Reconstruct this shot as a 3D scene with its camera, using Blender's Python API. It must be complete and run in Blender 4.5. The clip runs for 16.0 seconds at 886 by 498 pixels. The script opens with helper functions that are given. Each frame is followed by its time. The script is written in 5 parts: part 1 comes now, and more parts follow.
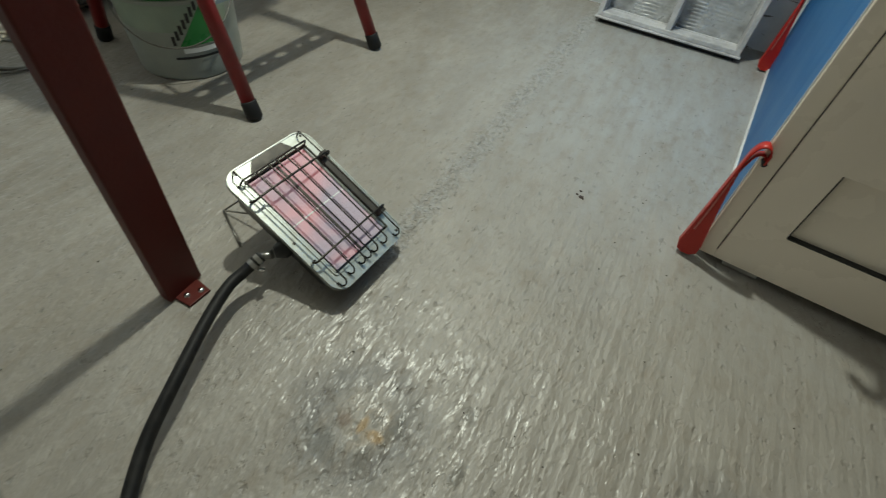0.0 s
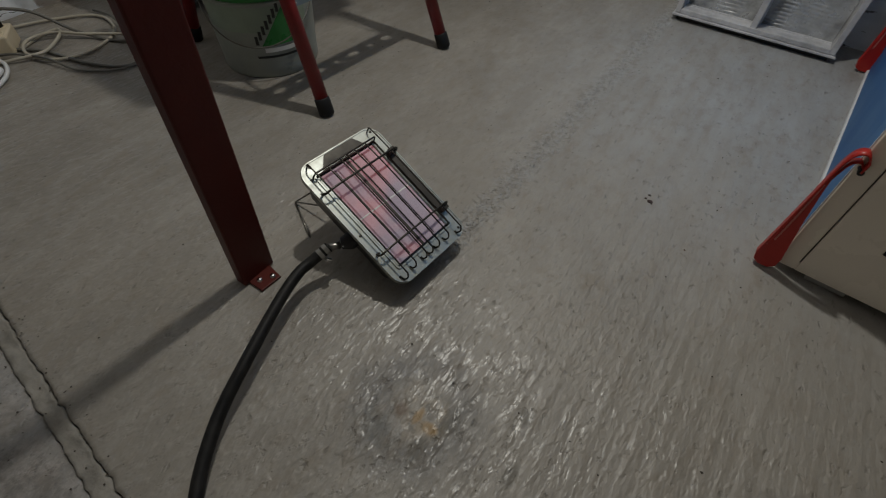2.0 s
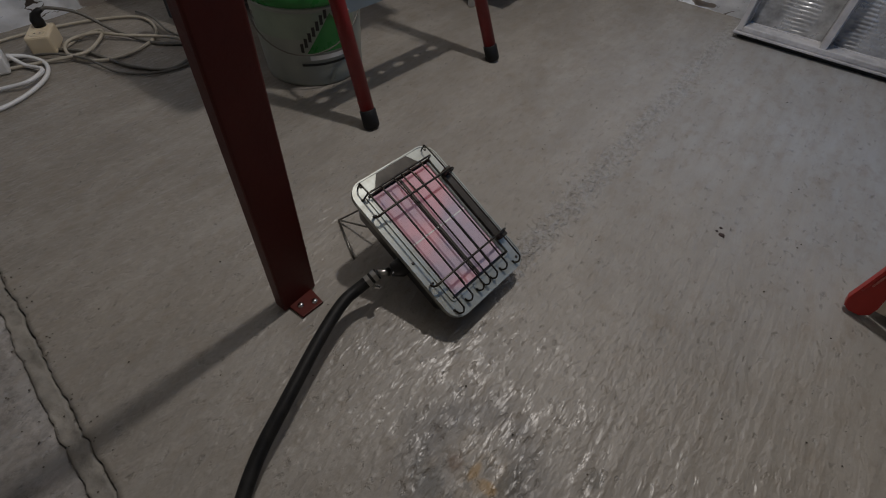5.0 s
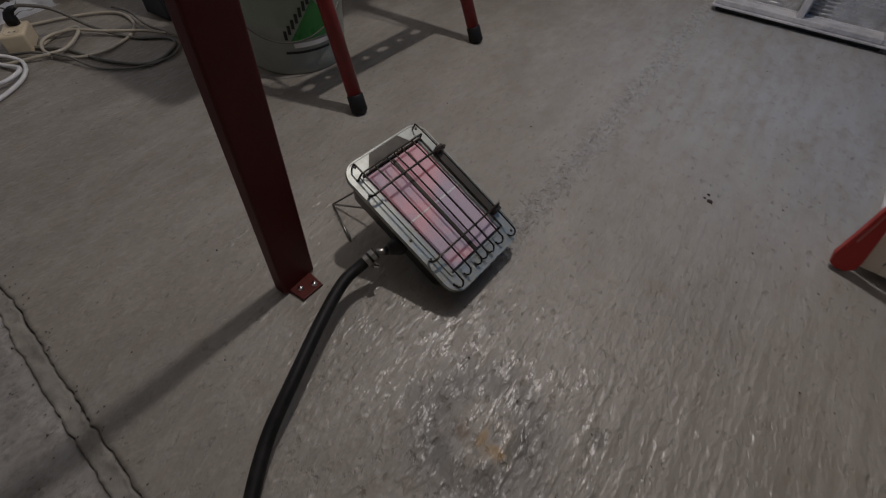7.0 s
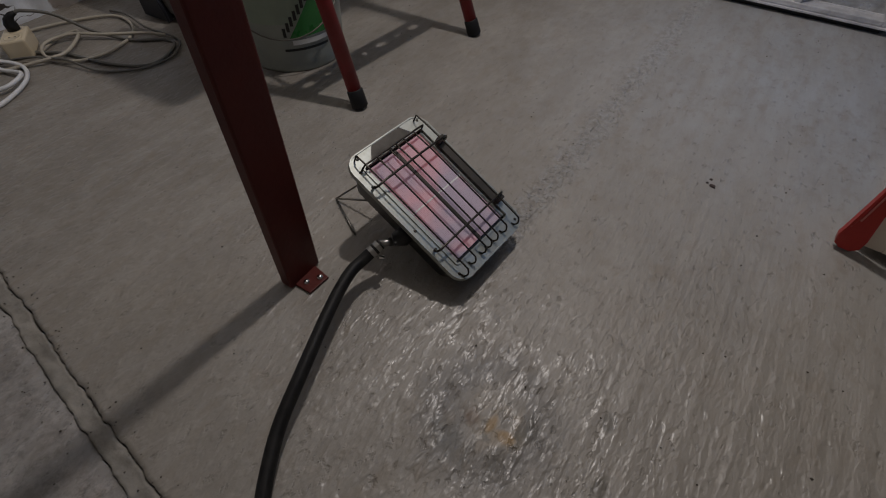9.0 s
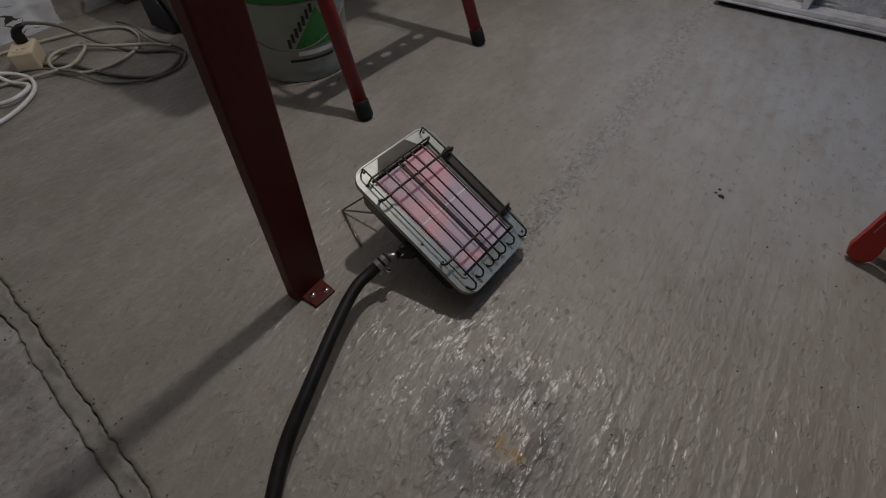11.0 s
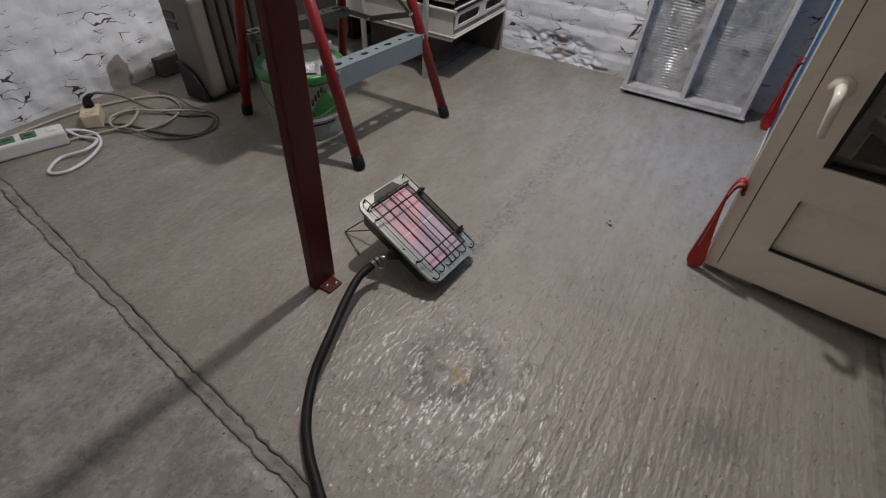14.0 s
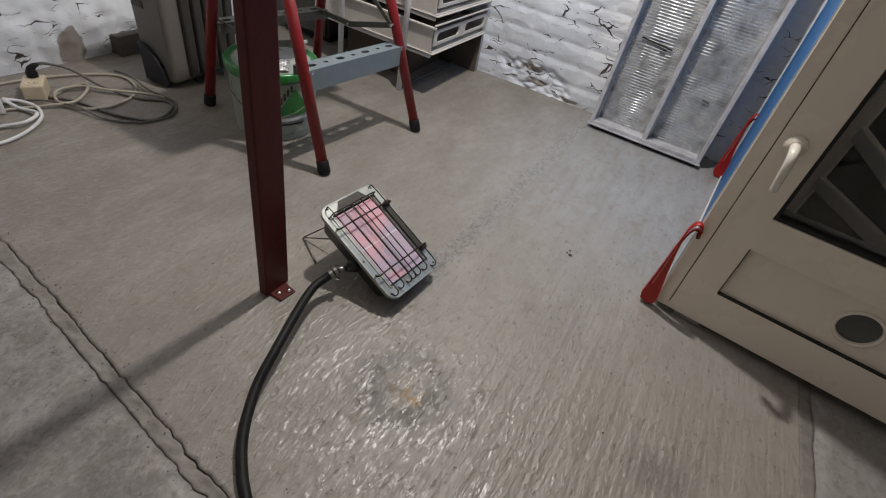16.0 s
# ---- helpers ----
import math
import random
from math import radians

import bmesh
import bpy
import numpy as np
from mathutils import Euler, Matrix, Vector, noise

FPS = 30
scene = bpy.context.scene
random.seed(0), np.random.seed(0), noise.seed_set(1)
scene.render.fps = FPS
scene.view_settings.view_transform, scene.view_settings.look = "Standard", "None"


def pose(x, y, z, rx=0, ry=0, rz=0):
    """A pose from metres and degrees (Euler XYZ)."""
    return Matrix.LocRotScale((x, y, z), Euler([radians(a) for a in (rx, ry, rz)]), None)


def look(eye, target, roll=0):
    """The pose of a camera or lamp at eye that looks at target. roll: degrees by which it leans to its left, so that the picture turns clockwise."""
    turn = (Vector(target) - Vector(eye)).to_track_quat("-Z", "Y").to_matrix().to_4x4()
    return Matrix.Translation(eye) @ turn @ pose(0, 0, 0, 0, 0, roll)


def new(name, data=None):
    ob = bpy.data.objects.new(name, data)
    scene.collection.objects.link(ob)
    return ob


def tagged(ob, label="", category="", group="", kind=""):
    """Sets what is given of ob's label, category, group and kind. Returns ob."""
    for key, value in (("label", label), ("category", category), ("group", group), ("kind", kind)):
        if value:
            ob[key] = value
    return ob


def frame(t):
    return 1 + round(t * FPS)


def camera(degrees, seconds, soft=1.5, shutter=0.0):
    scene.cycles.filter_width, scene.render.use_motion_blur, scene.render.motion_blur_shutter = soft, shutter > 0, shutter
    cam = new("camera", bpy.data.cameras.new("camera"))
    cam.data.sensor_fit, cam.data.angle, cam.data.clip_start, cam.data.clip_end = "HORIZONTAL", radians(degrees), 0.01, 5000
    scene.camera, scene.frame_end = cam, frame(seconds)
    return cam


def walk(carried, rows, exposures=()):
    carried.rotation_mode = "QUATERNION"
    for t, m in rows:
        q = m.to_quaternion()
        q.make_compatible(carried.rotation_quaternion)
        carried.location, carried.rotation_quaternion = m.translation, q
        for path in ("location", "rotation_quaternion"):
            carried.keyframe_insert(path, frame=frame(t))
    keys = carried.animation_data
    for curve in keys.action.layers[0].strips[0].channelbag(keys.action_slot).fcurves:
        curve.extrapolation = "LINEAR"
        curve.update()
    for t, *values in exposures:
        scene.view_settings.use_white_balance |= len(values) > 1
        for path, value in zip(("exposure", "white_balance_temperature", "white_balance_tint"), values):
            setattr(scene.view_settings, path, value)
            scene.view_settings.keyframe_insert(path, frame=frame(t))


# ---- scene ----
cam = camera(86.6, 16.0, soft=1.1, shutter=0.5)
PATH = [
    (0, (0.478, -0.2, 0.645), (0.005, 1.004, -0.88), 8.0),
    (0.5, (0.472, -0.213, 0.644), (-0.099, 0.937, -0.89), 5.7),
    (1, (0.474, -0.212, 0.647), (-0.141, 0.915, -0.886), 4.3),
    (1.5, (0.476, -0.21, 0.643), (-0.168, 0.895, -0.894), 3.4),
    (2, (0.471, -0.211, 0.646), (-0.199, 0.875, -0.894), 2.9),
    (2.5, (0.456, -0.209, 0.637), (-0.244, 0.845, -0.912), 2.4),
    (3, (0.448, -0.211, 0.638), (-0.255, 0.835, -0.915), 2.8),
    (3.5, (0.447, -0.216, 0.639), (-0.26, 0.823, -0.917), 3.2),
    (4, (0.448, -0.215, 0.644), (-0.26, 0.83, -0.907), 3.5),
    (4.5, (0.43, -0.209, 0.645), (-0.294, 0.853, -0.888), 3.7),
    (4.7, (0.386, -0.193, 0.625), (-0.351, 0.877, -0.895), 3.4),
    (6.8, (0.373, -0.203, 0.598), (-0.348, 0.875, -0.924), 1.4),
    (7, (0.386, -0.219, 0.605), (-0.302, 0.858, -0.933), 1.9),
    (7.5, (0.4, -0.24, 0.603), (-0.271, 0.844, -0.938), 1.3),
    (8, (0.397, -0.236, 0.608), (-0.271, 0.847, -0.935), 1.1),
    (8.5, (0.391, -0.235, 0.604), (-0.282, 0.846, -0.939), 1.0),
    (9, (0.39, -0.231, 0.598), (-0.304, 0.838, -0.943), 0.1),
    (11.5, (0.377, -0.223, 0.606), (-0.34, 0.861, -0.914), -0.4),
    (12, (0.381, -0.227, 0.634), (-0.337, 0.891, -0.86), 0.3),
    (12.5, (0.404, -0.279, 0.699), (-0.305, 0.878, -0.77), 0.9),
    (13, (0.469, -0.42, 0.758), (-0.266, 0.766, -0.675), -0.2),
    (13.5, (0.519, -0.47, 0.761), (-0.241, 0.731, -0.646), -1.2),
    (14, (0.539, -0.481, 0.788), (-0.163, 0.801, -0.577), 3.3),
    (14.5, (0.538, -0.5, 0.802), (-0.115, 0.849, -0.523), 7.7),
    (15, (0.547, -0.486, 0.815), (-0.04, 0.932, -0.468), 10.4),
    (15.5, (0.529, -0.47, 0.794), (-0.027, 0.953, -0.496), 12.2),
    (16, (0.517, -0.47, 0.778), (-0.049, 0.939, -0.523), 12.9),
]
walk(cam, [(t, look(eye, target, roll)) for t, eye, target, roll in PATH],
     [(0, 0.48, 6500, -8), (0.5, -0.08, 6500, -2), (1, -0.28, 6500, 1), (1.5, -0.42, 6500, 3), (2.5, -0.50, 6500, 7), (4.5, -0.52, 6500, 11),
      (7, -0.58, 6500, 15), (11.5, -0.58, 6500, 13), (12, -0.56, 6500, 13), (12.5, -0.48, 6500, 13), (13, -0.16, 6500, 13), (13.5, 0.02, 6500, 13), (14.5, 0.22, 6500, 12), (16, 0.38, 6500, 11)])

# ---------- light ----------
world = bpy.data.worlds.new("world")
scene.world = world
world.use_nodes = True
world.node_tree.nodes["Background"].inputs[0].default_value = (0.55, 0.6, 0.7, 1)
world.node_tree.nodes["Background"].inputs[1].default_value = 0.02


def lamp(name, where, watts, colour, radius):
    data = bpy.data.lights.new(name, "POINT")
    data.energy, data.color, data.shadow_soft_size = watts, colour, radius
    ob = new(name, data)
    ob.location = where
    return ob


lamp("bulb_light", (0.0, 0.77, 1.74), 59, (1.0, 0.95, 0.89), 0.03)


# ---------- materials ----------
def material(name, colour=(0.5, 0.5, 0.5), rough=0.6, metal=0.0, grain=0.0, scale=30.0, bump=0.0, bscale=None,
             other=None, stretch=(1, 1, 1), spec=0.5, patch=0.0, pscale=3.0):
    """A surface with colour varied at two scales and a fine relief."""
    m = bpy.data.materials.new(name)
    m.use_nodes = True
    nt = m.node_tree
    b = nt.nodes["Principled BSDF"]
    b.inputs["Roughness"].default_value, b.inputs["Metallic"].default_value = rough, metal
    b.inputs["Specular IOR Level"].default_value = spec
    b.inputs["Base Color"].default_value = (*colour, 1)
    co = nt.nodes.new("ShaderNodeTexCoord")
    mp = nt.nodes.new("ShaderNodeMapping")
    mp.inputs["Scale"].default_value = stretch
    nt.links.new(co.outputs["Object"], mp.inputs[0])

    def noise_node(s, detail=6, ro=0.6):
        n = nt.nodes.new("ShaderNodeTexNoise")
        n.inputs["Scale"].default_value, n.inputs["Detail"].default_value, n.inputs["Roughness"].default_value = s, detail, ro
        nt.links.new(mp.outputs[0], n.inputs[0])
        return n.outputs[0]

    col = None
    if grain or patch:
        o = other or tuple(c * 0.55 for c in colour)
        mix = nt.nodes.new("ShaderNodeMix")
        mix.data_type = "RGBA"
        mix.inputs[6].default_value, mix.inputs[7].default_value = (*colour, 1), (*o, 1)
        r = nt.nodes.new("ShaderNodeMapRange")
        r.inputs[1].default_value, r.inputs[2].default_value, r.inputs[3].default_value, r.inputs[4].default_value = 0.4, 0.7, 0, grain
        nt.links.new(noise_node(scale), r.inputs[0])
        last = r.outputs[0]
        if patch:
            r2 = nt.nodes.new("ShaderNodeMapRange")
            r2.inputs[1].default_value, r2.inputs[2].default_value, r2.inputs[3].default_value, r2.inputs[4].default_value = 0.45, 0.75, 0, patch
            nt.links.new(noise_node(pscale, 4), r2.inputs[0])
            add = nt.nodes.new("ShaderNodeMath")
            add.operation, add.use_clamp = "ADD", True
            nt.links.new(last, add.inputs[0])
            nt.links.new(r2.outputs[0], add.inputs[1])
            last = add.outputs[0]
        nt.links.new(last, mix.inputs[0])
        nt.links.new(mix.outputs[2], b.inputs["Base Color"])
        rr = nt.nodes.new("ShaderNodeMapRange")
        rr.inputs[3].default_value, rr.inputs[4].default_value = max(0.03, rough - 0.08), min(1, rough + 0.12)
        nt.links.new(last, rr.inputs[0])
        nt.links.new(rr.outputs[0], b.inputs["Roughness"])
    if bump:
        bn = nt.nodes.new("ShaderNodeBump")
        bn.inputs["Strength"].default_value, bn.inputs["Distance"].default_value = 1.0, bump
        nt.links.new(noise_node(bscale or scale, 5), bn.inputs["Height"])
        nt.links.new(bn.outputs[0], b.inputs["Normal"])
    return m


def node(nt, kind, **values):
    n = nt.nodes.new(kind)
    for k, v in values.items():
        if k == "op":
            n.operation = v
        elif k == "clamp":
            n.use_clamp = v
        else:
            n.inputs[int(k[1:])].default_value = v
    return n


def concrete(name, base, dust, rough=0.42, ridges=0.0016, stain=True):
    """Trowelled screed: long combed ridges along y, pits, dust, pale zones, a few stains with shapes of their own."""
    m = bpy.data.materials.new(name)
    m.use_nodes = True
    nt = m.node_tree
    L = nt.links.new
    b = nt.nodes["Principled BSDF"]
    co = nt.nodes.new("ShaderNodeTexCoord").outputs["Object"]

    def tex(scale, stretch=(1, 1, 1), detail=6, ro=0.6, turn=0.0):
        mp = nt.nodes.new("ShaderNodeMapping")
        mp.inputs["Scale"].default_value = stretch
        mp.inputs["Rotation"].default_value = (0, 0, turn)
        L(co, mp.inputs[0])
        n = node(nt, "ShaderNodeTexNoise", i2=scale, i3=detail, i4=ro)
        L(mp.outputs[0], n.inputs[0])
        return n.outputs[0]

    def rng(x, a, bb, c, d):
        r = node(nt, "ShaderNodeMapRange", i1=a, i2=bb, i3=c, i4=d)
        L(x, r.inputs[0])
        return r.outputs[0]

    def math_(op, x, y, clamp=False):
        n = node(nt, "ShaderNodeMath", op=op, clamp=clamp)
        for i, v in enumerate((x, y)):
            if isinstance(v, (int, float)):
                n.inputs[i].default_value = v
            else:
                L(v, n.inputs[i])
        return n.outputs[0]

    def mix(f, c1, c2):
        n = nt.nodes.new("ShaderNodeMix")
        n.data_type = "RGBA"
        for i, v in ((0, f), (6, c1), (7, c2)):
            if isinstance(v, (int, float)):
                n.inputs[i].default_value = v
            elif isinstance(v, tuple):
                n.inputs[i].default_value = (*v, 1)
            else:
                L(v, n.inputs[i])
        return n.outputs[2]

    def blob(x, y, rx, ry, soft=0.5, wobble=0.9):
        """1 inside an uneven spot round (x, y), 0 outside."""
        mp = nt.nodes.new("ShaderNodeMapping")
        mp.vector_type = "TEXTURE"
        mp.inputs["Location"].default_value, mp.inputs["Scale"].default_value = (x, y, 0), (rx, ry, 1)
        L(co, mp.inputs[0])
        ln = node(nt, "ShaderNodeVectorMath", op="LENGTH")
        L(mp.outputs[0], ln.inputs[0])
        d = math_("ADD", ln.outputs["Value"], math_("MULTIPLY", math_("SUBTRACT", tex(22, detail=4), 0.5), wobble))
        return rng(d, 1 - soft, 1 + soft, 1, 0)

    c = mix(rng(tex(2.2, detail=4), 0.35, 0.66, 0, 0.9), base, tuple(v * 0.76 for v in base))
    c = mix(rng(tex(5.5, (1, 0.16, 1), 3, 0.5, 0.12), 0.46, 0.62, 0, 0.45), c, tuple(v * 0.80 for v in base))
    c = mix(rng(tex(9, (1, 0.45, 1)), 0.44, 0.68, 0, 0.75), c, dust)
    c = mix(rng(tex(70, (1, 0.4, 1), 4), 0.48, 0.72, 0, 0.42), c, tuple(v * 0.6 for v in base))
    c = mix(rng(tex(300, detail=2), 0.62, 0.75, 0, 0.35), c, tuple(v * 0.45 for v in base))
    if not stain:
        c = mix(rng(tex(24, detail=6, ro=0.75), 0.48, 0.62, 0, 0.6), c, (0.37, 0.345, 0.325))
        c = mix(rng(tex(55, detail=5, ro=0.7), 0.54, 0.62, 0, 0.45), c, tuple(v * 0.5 for v in base))
    if stain:
        # wide paler zone: brighter light on the east floor, put into the colour
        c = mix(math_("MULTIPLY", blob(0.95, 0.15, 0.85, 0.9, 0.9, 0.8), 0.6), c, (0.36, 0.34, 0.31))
        # pale bluish streaked patch towards the north-east
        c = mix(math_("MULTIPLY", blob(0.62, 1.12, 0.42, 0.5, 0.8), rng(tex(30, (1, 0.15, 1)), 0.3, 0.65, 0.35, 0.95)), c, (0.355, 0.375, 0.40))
        ring = math_("SUBTRACT", blob(0.32, -0.02, 0.085, 0.085, 0.35), blob(0.325, -0.01, 0.045, 0.05, 0.4), True)
        c = mix(math_("MULTIPLY", ring, 0.78), c, (0.11, 0.108, 0.108))
        c = mix(math_("MULTIPLY", blob(0.338, -0.02, 0.035, 0.026, 0.4, 2.2), rng(tex(85, (1, 0.5, 1), 4), 0.44, 0.58, 0.0, 0.3)), c, (0.34, 0.24, 0.12))
        c = mix(math_("MULTIPLY", blob(0.335, -0.035, 0.06, 0.05, 0.6, 1.5), rng(tex(60, detail=4), 0.5, 0.6, 0.0, 0.6)), c, (0.12, 0.11, 0.095))
        for dx, dy, rx, ry, col in ((0.372, 0.000, 0.010, 0.019, (0.085, 0.08, 0.07)), (0.353, -0.060, 0.008, 0.017, (0.10, 0.092, 0.078)), (0.303, -0.028, 0.010, 0.010, (0.13, 0.09, 0.06)),
                                    (0.366, -0.024, 0.006, 0.012, (0.11, 0.095, 0.07)), (0.328, -0.022, 0.005, 0.011, (0.29, 0.195, 0.09)), (0.351, -0.028, 0.010, 0.006, (0.32, 0.21, 0.09)),
                                    (0.283, -0.064, 0.022, 0.015, (0.13, 0.128, 0.12)), (0.310, -0.075, 0.020, 0.010, (0.13, 0.125, 0.115)), (0.470, -0.02, 0.008, 0.014, (0.15, 0.14, 0.12)), (0.452, 0.06, 0.009, 0.012, (0.16, 0.15, 0.13))):
            c = mix(math_("MULTIPLY", blob(dx, dy, rx * 1.15, ry * 1.15, 0.3, 1.2), 0.9), c, col)
        c = mix(math_("MULTIPLY", blob(0.79, 0.11, 0.05, 0.04, 0.5), 0.5), c, (0.14, 0.135, 0.13))
    L(c, b.inputs["Base Color"])
    L(rng(tex(14), 0.3, 0.7, rough - 0.09, rough + 0.2), b.inputs["Roughness"])
    b.inputs["Specular IOR Level"].default_value = 0.55
    # relief: combed ridges and blisters in the front part, fine grit, one gravelly seam along y
    sep = nt.nodes.new("ShaderNodeSeparateXYZ")
    L(co, sep.inputs[0])
    front = rng(math_("ADD", sep.outputs[1], math_("MULTIPLY", math_("SUBTRACT", tex(3.0, detail=3), 0.5), 1.1)), 0.05, 0.75, 1.0, 0.22)
    groove = rng(sep.outputs[0], 0.22, 0.56, 0.25, 1.35)
    comb = math_("ADD", math_("MULTIPLY", tex(120, (1, 0.28, 1), 2, 0.55, 0.10), 0.62), math_("MULTIPLY", math_("MULTIPLY", tex(66, (1, 0.025, 1), 1, 0.4, 0.06), groove), 0.85))
    h = math_("MULTIPLY", math_("MULTIPLY", comb, front), ridges)
    fleck = rng(tex(95, (1, 0.5, 1), 2, 0.45, 0.1), 0.50, 0.72, 0, 1)
    h = math_("ADD", h, math_("MULTIPLY", math_("MULTIPLY", fleck, front), ridges * 0.30))
    pit = rng(tex(80, (1, 0.6, 1), 3), 0.60, 0.76, 0, 1)
    h = math_("SUBTRACT", h, math_("MULTIPLY", pit, ridges * 0.5))
    h = math_("ADD", h, math_("MULTIPLY", tex(11, (1, 0.6, 1), 3), ridges * 0.35))
    h = math_("ADD", h, math_("MULTIPLY", tex(190, detail=2), ridges * 0.10))
    # shallow burst blisters: rounded dishes with a raised lip, in scattered patches
    mpv = nt.nodes.new("ShaderNodeMapping")
    mpv.inputs["Scale"].default_value, mpv.inputs["Rotation"].default_value = (1, 0.62, 1), (0, 0, 0.3)
    L(co, mpv.inputs[0])
    wv = node(nt, "ShaderNodeVectorMath", op="MULTIPLY_ADD")
    nv = node(nt, "ShaderNodeTexNoise", i2=70.0, i3=2.0)
    L(co, nv.inputs[0])
    L(nv.outputs[1], wv.inputs[0])
    wv.inputs[1].default_value = (0.010, 0.010, 0.0)
    L(mpv.outputs[0], wv.inputs[2])
    vor = nt.nodes.new("ShaderNodeTexVoronoi")
    vor.inputs["Scale"].default_value = 62
    L(wv.outputs[0], vor.inputs["Vector"])
    sepc = nt.nodes.new("ShaderNodeSeparateColor")
    L(vor.outputs["Color"], sepc.inputs[0])
    some = rng(sepc.outputs[0], 0.52, 0.60, 0.0, 1.0)
    dish = math_("MULTIPLY", math_("MULTIPLY", rng(vor.outputs["Distance"], 0.06, 0.30, 1.0, 0.0), some), math_("MULTIPLY", front, rng(tex(6, detail=3), 0.40, 0.58, 0.15, 1.0)))
    h = math_("SUBTRACT", h, math_("MULTIPLY", dish, ridges * 0.28))
    c = mix(math_("MULTIPLY", dish, rng(sepc.outputs[1], 0.3, 0.9, 0.0, 0.42)), c, tuple(v * 0.62 for v in base))
    # dirt sits in the pits, pale laitance on the flecks
    c = mix(math_("MULTIPLY", pit, 0.4), c, tuple(v * 0.42 for v in base))
    c = mix(math_("MULTIPLY", rng(tex(38, (1, 0.5, 1), 5, 0.65), 0.50, 0.64, 0.0, 0.34), rng(tex(5, detail=3), 0.35, 0.6, 0.3, 1.0)), c, (base[0] * 0.84, base[1] * 0.75, base[2] * 0.64))
    c = mix(math_("MULTIPLY", math_("MULTIPLY", fleck, front), 0.16), c, tuple(min(0.5, v * 1.25) for v in dust))
    L(c, b.inputs["Base Color"])
    if stain:
        across = math_("SUBTRACT", sep.outputs[0], math_("MULTIPLY", sep.outputs[1], 0.035))
        across = math_("ADD", across, math_("MULTIPLY", math_("SUBTRACT", tex(14, detail=3), 0.5), 0.03))
        seam = rng(math_("ABSOLUTE", math_("SUBTRACT", across, 0.188), 0.0), 0.014, 0.036, 1.0, 0.0)
        seam = math_("MULTIPLY", seam, rng(sep.outputs[1], 0.16, 0.24, 0.0, 1.0))
        gravel = tex(75, (1, 0.8, 1), 3, 0.6)
        h = math_("ADD", h, math_("MULTIPLY", math_("MULTIPLY", seam, math_("SUBTRACT", gravel, 0.5)), ridges * 3.2))
        c = mix(math_("MULTIPLY", seam, rng(gravel, 0.48, 0.58, 0.10, 0.5)), c, (0.35, 0.355, 0.36))
        c = mix(math_("MULTIPLY", seam, rng(gravel, 0.36, 0.46, 0.3, 0.0)), c, (0.14, 0.135, 0.13))
        L(c, b.inputs["Base Color"])
    wet = math_("MULTIPLY", rng(tex(95, (1, 0.3, 1), 4, 0.6, 0.1), 0.46, 0.58, 0.0, 1.0), rng(tex(16, (1, 0.6, 1), 3), 0.36, 0.56, 0.25, 1.0))
    L(rng(math_("MULTIPLY", wet, front), 0.0, 0.8, rough + 0.08, rough - 0.155), b.inputs["Roughness"])
    bp = nt.nodes.new("ShaderNodeBump")
    bp.inputs["Distance"].default_value = 1.0
    L(h, bp.inputs["Height"])
    L(bp.outputs[0], b.inputs["Normal"])
    return m


